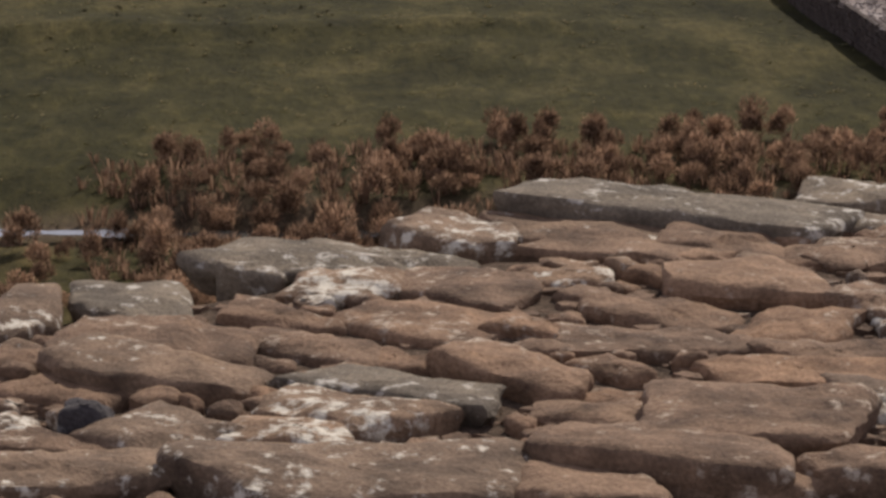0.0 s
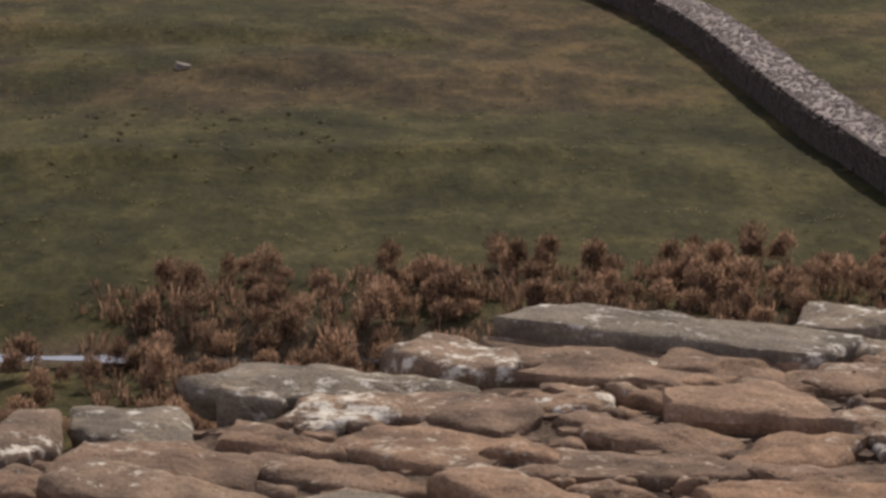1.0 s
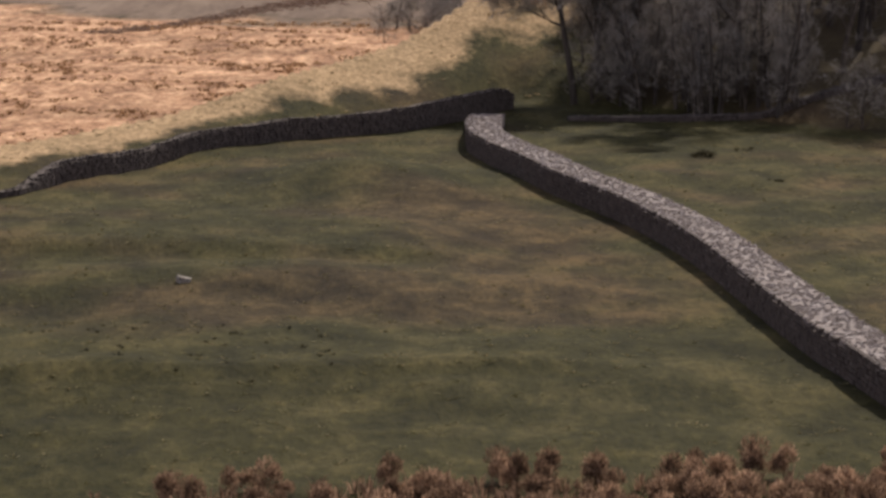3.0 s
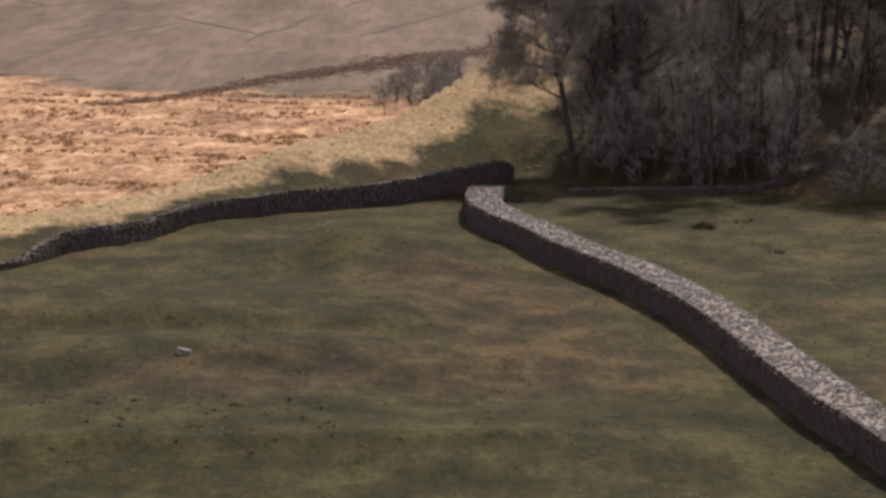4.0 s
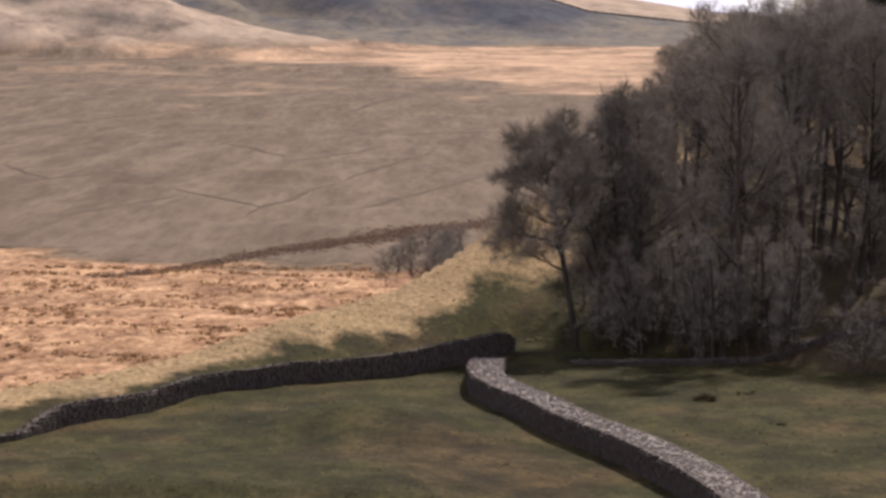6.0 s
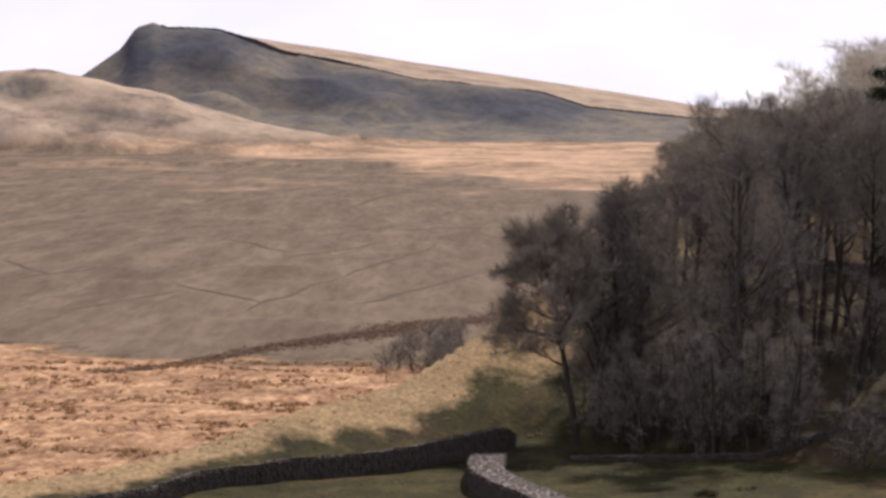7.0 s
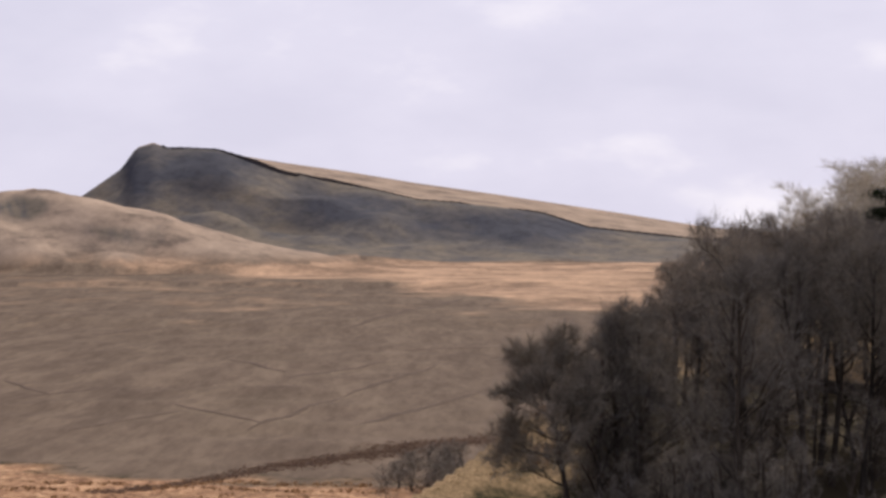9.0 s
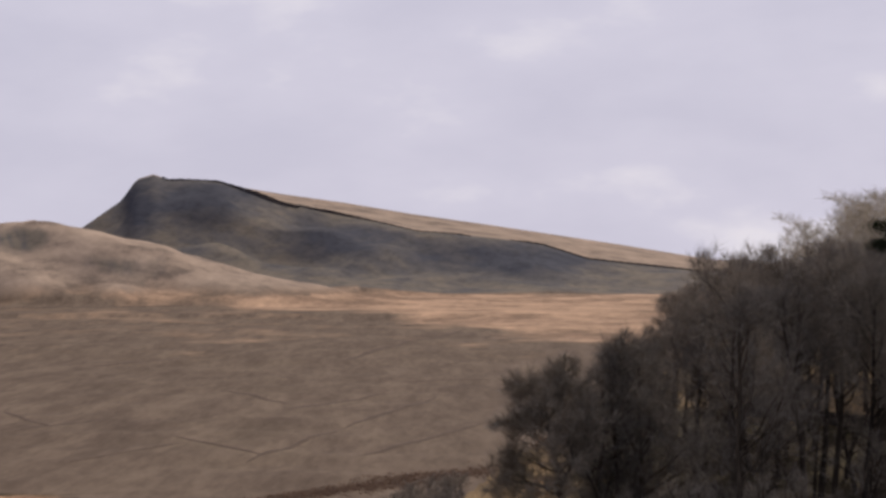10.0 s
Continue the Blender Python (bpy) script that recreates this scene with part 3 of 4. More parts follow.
# ---- long walls across the valley ----
def smooth_path(pts, gap):
    """A path through the points, resampled at even steps."""
    P = np.array(pts, float)
    out = []
    for i in range(len(P) - 1):
        p0, p1, p2, p3 = P[max(i - 1, 0)], P[i], P[i + 1], P[min(i + 2, len(P) - 1)]
        for t in np.linspace(0, 1, 24, endpoint=False):
            out.append(0.5 * (2 * p1 + (p2 - p0) * t + (2 * p0 - 5 * p1 + 4 * p2 - p3) * t * t + (3 * p1 - p0 - 3 * p2 + p3) * t ** 3))
    out.append(P[-1])
    out = np.array(out)
    s = np.concatenate([[0], np.cumsum(np.hypot(*np.diff(out[:, :2], axis=0).T))])
    q = np.arange(0, s[-1], gap)
    return np.stack([np.interp(q, s, out[:, k]) for k in range(out.shape[1])], -1)


def swept_wall(name, pts, thick, side, label, category, face_mat, top_mat, course=0.2, singles=0, top_size=0.3):
    """A stone wall along points (x, y, height): a core, coursed facing stones on the seen side, rubble on top.
    side: +1 if the seen face lies to the left of the path, -1 to the right."""
    path = smooth_path(pts, 0.5)
    r = random.Random(len(pts) * 11)
    d = np.gradient(path[:, :2], axis=0)
    d /= np.hypot(d[:, 0], d[:, 1])[:, None]
    nrm = np.stack([-d[:, 1], d[:, 0]], -1) * side
    gz = land(path[:, 0], path[:, 1])
    top = holder(name, path[0, 0], path[0, 1], gz[0], label, category)
    inv = top.matrix_world.inverted()
    verts, faces = [], []
    n = len(path)
    for i in range(n):
        x, y, h = path[i]
        h = h - 0.03 + (0.008 * math.sin(i * 0.9) + r.uniform(-0.008, 0.008)) * min(1.0, thick)
        for o, z in ((0.0, -0.4), (0.0, h), (-thick, h), (-thick, -0.4)):
            o = o - 0.06 if o == 0.0 else o
            verts.append((x + nrm[i, 0] * o, y + nrm[i, 1] * o, gz[i] + z))
    for i in range(n - 1):
        for k in range(4):
            a, b = i * 4 + k, i * 4 + (k + 1) % 4
            faces.append((a, a + 4, b + 4, b))
    faces += [(0, 1, 2, 3), (4 * n - 1, 4 * n - 2, 4 * n - 3, 4 * n - 4)]
    ob = link_mesh("wall_core", verts, faces, top_mat)
    ob.parent, ob.matrix_parent_inverse = top, inv
    # unit block for the facing
    def block(seed):
        q = random.Random(seed)
        v, bev = [], 0.12
        for z in (-1, 1):
            for xx in (-1, 1):
                v.append((xx * q.uniform(0.93, 1.0), -1, z * q.uniform(0.92, 1.0)))
        for z in (-1, 1):
            for xx in (-1, 1):
                v.append((xx * q.uniform(0.8, 0.92), 1 + q.uniform(-0.3, 0.3), z * q.uniform(0.72, 0.9)))
        f = [(0, 1, 5, 4), (1, 3, 7, 5), (3, 2, 6, 7), (2, 0, 4, 6), (4, 5, 7, 6)]
        return v, f
    unit = [block(k) for k in range(9)]
    data = []
    for k, (v, f) in enumerate(unit):
        me = bpy.data.meshes.new("stone")
        me.from_pydata(v, [], f)
        me.materials.append(face_mat)
        data.append(me)
    length = (n - 1) * 0.5
    q = np.arange(n) * 0.5
    verts, faces, done, spots = [], [], 0, []
    hmax = path[:, 2].max()
    row = 0
    while row * course < hmax:
        s = r.uniform(0, 0.3)
        while s < length:
            w = r.uniform(0.22, 0.5)
            c = s + w / 2
            s += w
            x, y, h, g = (np.interp(c, q, v) for v in (path[:, 0], path[:, 1], path[:, 2], gz))
            if (row + 0.6) * course > h + r.uniform(-0.08, 0.05):
                continue
            nx, ny = np.interp(c, q, nrm[:, 0]), np.interp(c, q, nrm[:, 1])
            spots.append((x, y, g + (row + 0.5) * course, w, nx, ny))
        row += 1
    order = sorted(range(len(spots)), key=lambda k: spots[k][1])
    single = set(order[:singles])
    for k, (x, y, z, w, nx, ny) in enumerate(spots):
        ang = math.atan2(-nx, ny)
        pr, u = r.uniform(-0.03, 0.035), k % 9
        if k in single:
            o = new("stone", data[u])
            o.parent, o.matrix_parent_inverse = top, inv
            o.matrix_world = Matrix.LocRotScale((x + nx * pr, y + ny * pr, z), Euler((0, 0, ang)), (w * 0.49, 0.09, course * 0.49))
            continue
        ca, sa, b = math.cos(ang), math.sin(ang), len(verts)
        for vx, vy, vz in unit[u][0]:
            vx, vy = vx * w * 0.49, vy * 0.09 + pr
            verts.append((x + vx * ca - vy * sa, y + vx * sa + vy * ca, z + vz * course * 0.49))
        faces += [tuple(b + t for t in f) for f in unit[u][1]]
    ob = link_mesh("facing", verts, faces, face_mat)
    ob.parent, ob.matrix_parent_inverse = top, inv
    tagged(ob, "coursed facing stones", kind="stuff")
    # rubble on the top
    verts, faces = [], []
    for _ in range(int(length * thick * (9 if top_size > 0.2 else 13))):
        c = r.uniform(0, length)
        o = -r.uniform(-0.06, thick + 0.04)
        x, y, h, g = (np.interp(c, q, v) for v in (path[:, 0], path[:, 1], path[:, 2], gz))
        nx, ny = np.interp(c, q, nrm[:, 0]), np.interp(c, q, nrm[:, 1])
        x, y, b, a = x + nx * o, y + ny * o, len(verts), r.uniform(0, 6.28)
        sz = top_size * r.uniform(0.35, 0.8)
        hz = r.uniform(0.0, 0.05)
        for zz, f in ((-0.06, 1.0), (hz, 0.72)):
            for k in range(5):
                t = a + k * 1.2566
                m = sz * f * r.uniform(0.75, 1.15)
                verts.append((x + math.cos(t) * m, y + math.sin(t) * m * 0.8, g + h + zz * r.uniform(0.8, 1.1)))
        for k in range(5):
            faces.append((b + k, b + (k + 1) % 5, b + 5 + (k + 1) % 5, b + 5 + k))
        faces.append(tuple(b + 5 + k for k in range(5)))
    ob = link_mesh("capping", verts, faces, top_mat)
    ob.parent, ob.matrix_parent_inverse = top, inv
    tagged(ob, "rubble capping", kind="stuff")
    return top


# ---- vegetation ----
def blades(spots, r, count, height, width, spread, droop=0.5, rise=0.0):
    """Bent grass blades or fronds round each spot (x, y, z, size)."""
    verts, faces = [], []
    for x, y, z, s in spots:
        for _ in range(count):
            a, l = r.uniform(0, 6.283), height * s * r.uniform(0.6, 1.15)
            out = r.uniform(0.15, 1.0) * spread * s
            bx, by = x + math.cos(a) * out * 0.35, y + math.sin(a) * out * 0.35
            dx, dy = math.cos(a) * out * droop, math.sin(a) * out * droop
            px, py = -math.sin(a) * width * s / 2, math.cos(a) * width * s / 2
            b = len(verts)
            z0 = z + rise * r.random() * s - 0.03
            verts += [(bx - px, by - py, z0), (bx + px, by + py, z0),
                      (bx + dx * 0.6 + px, by + dy * 0.6 + py, z0 + l * 0.7), (bx + dx * 0.6 - px, by + dy * 0.6 - py, z0 + l * 0.7),
                      (bx + dx * 1.5, by + dy * 1.5, z0 + l * r.uniform(0.75, 1.0))]
            faces += [(b, b + 1, b + 2, b + 3), (b + 3, b + 2, b + 4)]
    return verts, faces


def scatter(r, n, y0, y1, half, test):
    """Random places in the view's wedge, more of them far off."""
    out = []
    while len(out) < n:
        y = math.sqrt(r.uniform(y0 * y0, y1 * y1))
        x = r.uniform(-half, half) * y
        if test(x, y):
            out.append((x, y))
    zs = land(np.array([p[0] for p in out]), np.array([p[1] for p in out]))
    return [(x, y, float(z)) for (x, y), z in zip(out, zs)]


def stuff(name, spots, r, material, label, category, *shape):
    verts, faces = blades(spots, r, *shape)
    return tagged(link_mesh(name, verts, faces, material), label, category, kind="stuff")


LEFT = [(-33, 196, 0.3), (-25.2, 204.0, 0.39), (-24.0, 207.2, 0.51), (-22.9, 212.2, 1.22), (-20.2, 219.0, 1.27), (-17.4, 227.8, 1.25), (-14.2, 235.5, 1.28), (-10.7, 239.0, 1.44), (-7.0, 242.8, 1.44), (-3.3, 246.2, 1.63), (0.6, 252.8, 1.74), (4.1, 261.2, 1.68), (5.1, 263.4, 1.0)]
# the long wall's dark face and pale top are lit and shaded colours
swept_wall("roman_wall", MAIN, 2.2, -1, "long Roman stone wall crossing the pasture, rubble-capped top coloured lit, face coloured shaded", "stone wall", M_WALLFACE_SHADED, M_WALLTOP_LIT, 0.21, 280, 0.2)
swept_wall("field_wall", LEFT, 0.55, -1, "dark drystone field wall along the foot of the grassy spur", "stone wall", M_FIELDWALL, M_FIELDWALL, 0.19, 0, 0.14)


def wall_gap(x, y):
    """Clear of the long walls."""
    m = np.array(MAIN)
    xm = np.interp(-y, -m[:, 1], m[:, 0])
    if 100 < y < 236 and -0.3 < x - xm < 2.6:
        return False
    l = np.array(LEFT)
    return abs(y - np.interp(x, l[:, 0], l[:, 1])) > 1.2


r = random.Random(21)
stuff("grass", [(x, y, z, r.uniform(0.5, 1.3)) for x, y, z in scatter(r, 2600, 112, 262, 0.135, wall_gap)], r, M_TUFT,
      "short rough pasture grass in tufts", "grass", 7, 0.09, 0.06, 0.42)
stuff("rushes", [(x, y, z, r.uniform(0.5, 1.2)) for x, y, z in scatter(r, 46, 138, 156, 0.13, lambda x, y: x < -3 and rough(x, y, 14, 2) > -0.2)], r, M_RUSH,
      "dark clumps of rush in damp pasture", "rushes", 10, 0.14, 0.05, 0.4)
stuff("dry_grass", [(x, y, z, r.uniform(0.6, 1.3)) for x, y, z in scatter(r, 160, 212, 300, 0.13, lambda x, y: x < 9 and 3 < y - float(spur_start(np.array(x))) < 32)], r, M_STRAW,
      "bleached dry grass on the spur", "grass", 6, 0.14, 0.08, 0.5)
stuff("moor_bracken", [(x, y, z, r.uniform(0.6, 1.5)) for x, y, z in scatter(r, 2200, 290, 490, 0.135, lambda x, y: x < 12 and y + 0.6 * x < 480 and rough(x, y, 17, 5) > 0.1)], r, M_ORANGE,
      "orange dead bracken covering the moor", "bracken", 6, 0.3, 0.16, 1.0)


def clump_mesh(name, seed, fronds):
    """A rounded heap of dead fronds, about one metre high."""
    r = random.Random(seed)
    verts, faces = [], []
    lobes = [(r.uniform(-0.34, 0.34), r.uniform(-0.25, 0.25), r.uniform(0.3, 0.8), r.uniform(0.26, 0.42)) for _ in range(5)]
    for _ in range(fronds):
        lx, ly, lz, lr = r.choice(lobes)
        u, t = r.uniform(-0.5, 1), r.uniform(0, 6.283)
        q = math.sqrt(1 - u * u)
        n = Vector((q * math.cos(t), q * math.sin(t), u))
        p = Vector((lx, ly, lz)) + n * lr * r.uniform(0.6, 1.08)
        p.z = max(p.z, 0.02)
        side = n.cross(Vector((r.uniform(-1, 1), r.uniform(-1, 1), r.uniform(-0.3, 1)))).normalized()
        up = (n * 0.5 + Vector((r.uniform(-0.6, 0.6), r.uniform(-0.6, 0.6), r.uniform(0.0, 1.3)))).normalized()
        w, l, b = r.uniform(0.014, 0.03), r.uniform(0.06, 0.15), len(verts)
        verts += [tuple(p - side * w), tuple(p + side * w), tuple(p + side * w * 0.35 + up * l + n * 0.03), tuple(p - side * w * 0.35 + up * l + n * 0.03)]
        faces.append((b, b + 1, b + 2, b + 3))
    me = bpy.data.meshes.new(name)
    me.from_pydata(verts, [], faces)
    me.materials.append(M_BRACKEN)
    return me


clump_data = [clump_mesh("bracken_clump", 30 + k, 950) for k in range(6)]
r = random.Random(8)
placed = 0
for _ in range(20000):
    if placed >= 295:
        break
    y = r.uniform(101, 126)
    x = r.uniform(-0.14, 0.15) * y
    bank = stream_y(x)
    if y > 121.0 + 0.17 * x + 0.8 * math.sin(x * 0.9) - (4 if x / y < -0.112 else 0):
        continue
    if -0.113 < x / y < -0.088 and y > bank + 1 or x / y < -0.103 and bank - 1.5 < y < bank + 5:
        continue
    if x / y < -0.103 and -1.0 < y - bank < 2.6 or y < bank and r.random() < 0.35:
        continue
    placed += 1
    k = r.uniform(0.55, 0.95)
    o = new("bracken_clump", clump_data[r.randrange(6)])
    o.matrix_world = pose(x, y, ground_z(x, y) - 0.05, 0, 0, r.uniform(0, 360)) @ Matrix.Diagonal((k * r.uniform(0.75, 1.1), k, k * r.uniform(0.8, 1.5), 1))
    tagged(o, "rust-brown clump of dead bracken in the valley bottom", "bracken", "bracken clumps")


def low_bracken():
    """The tangle of fallen fronds between the clumps."""
    r, spots = random.Random(19), []
    while len(spots) < 1500:
        y = r.uniform(101, 122)
        x = r.uniform(-0.103, 0.15) * y
        if y < 120.6 + 0.17 * x + 0.8 * math.sin(x * 0.9):
            spots.append((x, y, ground_z(x, y), r.uniform(0.5, 1.1)))
    stuff("bracken", spots, r, M_BRACKEN, "tangled fallen bracken fronds in the valley bottom", "bracken", 16, 0.62, 0.045, 0.6)


low_bracken()


# ---- bare trees ----
def tube(verts, faces, pts, radii, sides):
    """A tapered tube along the points."""
    b = len(verts)
    for i, p in enumerate(pts):
        t = (pts[min(i + 1, len(pts) - 1)] - pts[max(i - 1, 0)]).normalized()
        u = t.orthogonal().normalized()
        v = t.cross(u)
        for k in range(sides):
            a = 6.2832 * k / sides
            q = p + (u * math.cos(a) + v * math.sin(a)) * radii[i]
            verts.append((q.x, q.y, q.z))
    for i in range(len(pts) - 1):
        for k in range(sides):
            a, c = b + i * sides + k, b + i * sides + (k + 1) % sides
            faces.append((a, c, c + sides, a + sides))


def bare_tree(seed, height, spread, limbs=13, fork=0.3, twig=0.016, lean=0.0, sprays=8, reach=1.0, kid=(7, 7), flat=0.0):
    """Meshes of a leafless tree: the trunk with its limbs, and the twigs of its crown."""
    r = random.Random(seed)
    wood, twigs = ([], []), ([], [])

    def vec(s):
        return Vector((r.gauss(0, s), r.gauss(0, s), r.gauss(0, s)))

    def limb(p, way, length, radius, level):
        n = (9, 5, 4, 1)[level]
        pts, rad = [p.copy()], [radius]
        d = way.normalized()
        for i in range(n):
            d = (d + vec((0.06, 0.17, 0.22, 0.2)[level]) + Vector((0, 0, (0.03, 0.09 * (1 - 2 * flat), 0.06 * (1 - 2 * flat), 0.04)[level]))).normalized()
            p = p + d * length / n
            pts.append(p.copy())
            rad.append(max(radius * (1 - (i + 1) / n * (0.8 if level else 0.72)), 0.008))
        dst = wood if level < 3 else twigs
        if level < 3:
            tube(dst[0], dst[1], pts, rad, (7, 5, 3)[level])
        if level >= 2:
            # slender twig ends
            tv, tf = twigs
            for k in range(sprays if level == 3 else 5):
                f = r.uniform(0.1, 1.0) * n
                i = min(int(f), n - 1)
                q = pts[i].lerp(pts[i + 1], f - i)
                dd = ((pts[i + 1] - pts[i]).normalized() + vec(0.55) + Vector((0, 0, 0.12))).normalized()
                l = r.uniform(0.35, 0.95) * reach
                u = dd.orthogonal().normalized() * twig * 0.62
                u = Matrix.Rotation(r.uniform(0, 6.283), 3, dd) @ u
                c = len(tv)
                m = q + dd * l * 0.55 + vec(0.03)
                e = q + dd * l * 1.15 + vec(0.07)
                tv.extend((tuple(q - u), tuple(q + u), tuple(m + u * 0.8), tuple(m - u * 0.8), tuple(e)))
                tf.extend(((c, c + 1, c + 2, c + 3), (c + 3, c + 2, c + 4)))
        if level == 3:
            return
        kids = (limbs, *kid)[level]
        lo = (fork, 0.2, 0.15)[level]
        for k in range(kids):
            f = lo + (1 - lo) * (k + r.random()) / kids
            f = min(f, 0.98)
            i = int(f * n)
            q = pts[i].lerp(pts[i + 1], f * n - i)
            dd = (pts[i + 1] - pts[i]).normalized()
            az = r.uniform(0, 6.283) + k * 2.4
            u = dd.orthogonal().normalized()
            u = Matrix.Rotation(az, 3, dd) @ u
            ang = (1.05 + flat - 0.6 * (f - lo) if level == 0 else r.uniform(0.5, 1.0))
            w = dd * math.cos(ang) + u * math.sin(ang)
            if level == 0:
                l = spread * (1.1 - 0.62 * f) * r.uniform(0.8, 1.15)
            else:
                l = length * (0.62, 0.6, 0.55)[level] * r.uniform(0.65, 1.1) * (1.15 - 0.5 * f)
            limb(q, w, l, max(rad[i] * (0.5 if level == 0 else 0.55), twig * (1.4, 1.3, 1.1)[level]), level + 1)

    limb(Vector((0, 0, -0.3)), Vector((lean, 0, 1)), height * 0.93, height * 0.014 + 0.04, 0)
    out = []
    for nm, (v, f), m in (("trunk", wood, M_BARK), ("crown", twigs, M_TWIG)):
        me = bpy.data.meshes.new(nm)
        me.from_pydata(v, [], f)
        me.materials.append(m)
        me.shade_smooth()
        out.append(me)
    return out


def plant(name, meshes, x, y, scale, turn, label, category, group, crown_mat=None):
    top = holder(name, x, y, ground_z(x, y), label, category, group)
    top.matrix_world = pose(x, y, ground_z(x, y), 0, 0, turn) @ Matrix.Diagonal((scale[0], scale[0], scale[1], 1))
    for me in meshes:
        o = new(me.name.split(".")[0], me)
        o.parent = top
    return top


forms = [bare_tree(100 + k, 15, (5.8, 6.6, 5.2, 6.0, 5.4, 6.6)[k], (15, 14, 15, 15, 16, 14)[k], (0.22, 0.2, 0.5, 0.28, 0.46, 0.2)[k], 0.016, 0.0, 13) for k in range(6)]
bush_form = [bare_tree(140 + k, 3.6, 2.3, 9, 0.03, 0.014, 0.0, 5, 0.6, (4, 4)) for k in range(2)]
# rear tree form; trunk and twigs both take the painted sunlit colour
sunlit_form = bare_tree(150, 15, 6.2, 15, 0.3, 0.013, 0.0, 9)
sunlit_form[0].materials[0] = M_SUNLIT_TWIG
sunlit_form[1].materials[0] = M_SUNLIT_TWIG


def canopy(a):
    """Slope from the eye to the wood's outline, by bearing."""
    return float(np.interp(a, [0.0125, 0.022, 0.026, 0.0338, 0.0417, 0.0479, 0.0505, 0.0573, 0.0652, 0.0777, 0.0855, 0.111, 0.14],
                           [-0.066, -0.04, -0.0283, -0.0267, -0.022, -0.0165, -0.0102, -0.0048, -0.0016, 0.0026, 0.0036, 0.0042, 0.005]))


r = random.Random(77)
spots = []
LABEL = "bare leafless deciduous tree in the dark wood"


def tree_at(a, y, form, frac, turn, label=LABEL):
    x = a * y
    h = (canopy(a - 0.011 if a > 0.04 else a) * y - ground_z(x, y)) * frac
    k = h / 15.0
    spots.append((x, y))
    return plant("tree", form, x, y, (min(k * 1.1, 1.15) if k > 0.6 else k * 1.25, k), turn, label, "tree", "trees of the wood")


edge_form = bare_tree(163, 15, 5.3, 19, 0.36, 0.017, -0.04, 22, 1.0, (9, 8), 0.12)
tree_at(0.0362, 266, edge_form, 0.97, 20, "spreading bare tree at the edge of the wood, layered branches")
for a, y, k in ((0.0428, 268, 0), (0.0475, 271, 3), (0.0515, 274, 1), (0.0555, 270, 5)):
    tree_at(a, y, forms[k], 0.98, 60 * k + 15)
tries = 0
while len(spots) < 60 and tries < 4000:
    tries += 1
    a = 0.044 + 0.1 * r.random() ** 1.35
    y = r.uniform(256, 375)
    x = a * y
    if y < float(spur_start(np.array(x))) + 4 + (14 if a > 0.095 else 0) or y > float(spur_start(np.array(x))) + 30 + max(0, x) * 3.4:
        continue
    if any((x - q[0]) ** 2 + (y - q[1]) ** 2 < (2.2 if a < 0.085 else 3.2) ** 2 for q in spots):
        continue
    h = canopy(a - 0.011) * y - ground_z(x, y)
    if h < 5 or h > 24:
        continue
    tree_at(a, y, forms[r.choice((2, 4)) if a > 0.085 else r.randrange(6)], r.uniform(0.86, 1.0), r.uniform(0, 360))
# rear trees, their sunlit look painted by the twig colour
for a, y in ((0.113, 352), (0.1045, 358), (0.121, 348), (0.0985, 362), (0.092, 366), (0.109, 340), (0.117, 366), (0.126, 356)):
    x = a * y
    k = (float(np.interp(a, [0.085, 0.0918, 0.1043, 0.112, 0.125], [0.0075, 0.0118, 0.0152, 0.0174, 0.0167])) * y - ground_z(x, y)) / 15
    plant("tree", sunlit_form, x, y, (k * 1.3, k), r.uniform(0, 360), "bare tree rising behind the wood, coloured pale as if sunlit", "tree", "pale trees")
for k in range(26):
    a = r.uniform(0.037, 0.075) if k < 18 else r.uniform(0.05, 0.13)
    y = float(spur_start(np.array(a * 262))) + r.uniform(1, 12)
    q = r.uniform(0.7, 1.7) * (0.75 if a < 0.02 else 1.0)
    plant("shrub", bush_form[k % 2], a * y, y, (q, q), r.uniform(0, 360), "leafless scrub bush at the wood's edge", "shrub", "scrub bushes")

sapling = [bare_tree(170 + k, 7, 1.9, 9, 0.2, 0.015, 0.0, 5, 0.7, (4, 3)) for k in range(3)]
for k in range(38):
    a = 0.042 + 0.055 * r.random()
    y = float(spur_start(np.array(a * 262))) + r.uniform(1, 11)
    q = r.uniform(0.7, 1.35)
    plant("sapling", sapling[k % 3], a * y, y, (q, q), r.uniform(0, 360), "slender bare sapling at the edge of the wood", "tree", "saplings")


for k in range(26):
    a, y = r.uniform(0.088, 0.14), r.uniform(258, 322)
    q = r.uniform(0.8, 1.5)
    plant("sapling", sapling[k % 3], a * y, y, (q * 1.2, q), r.uniform(0, 360), "slender bare sapling among the trunks of the wood", "tree", "saplings")


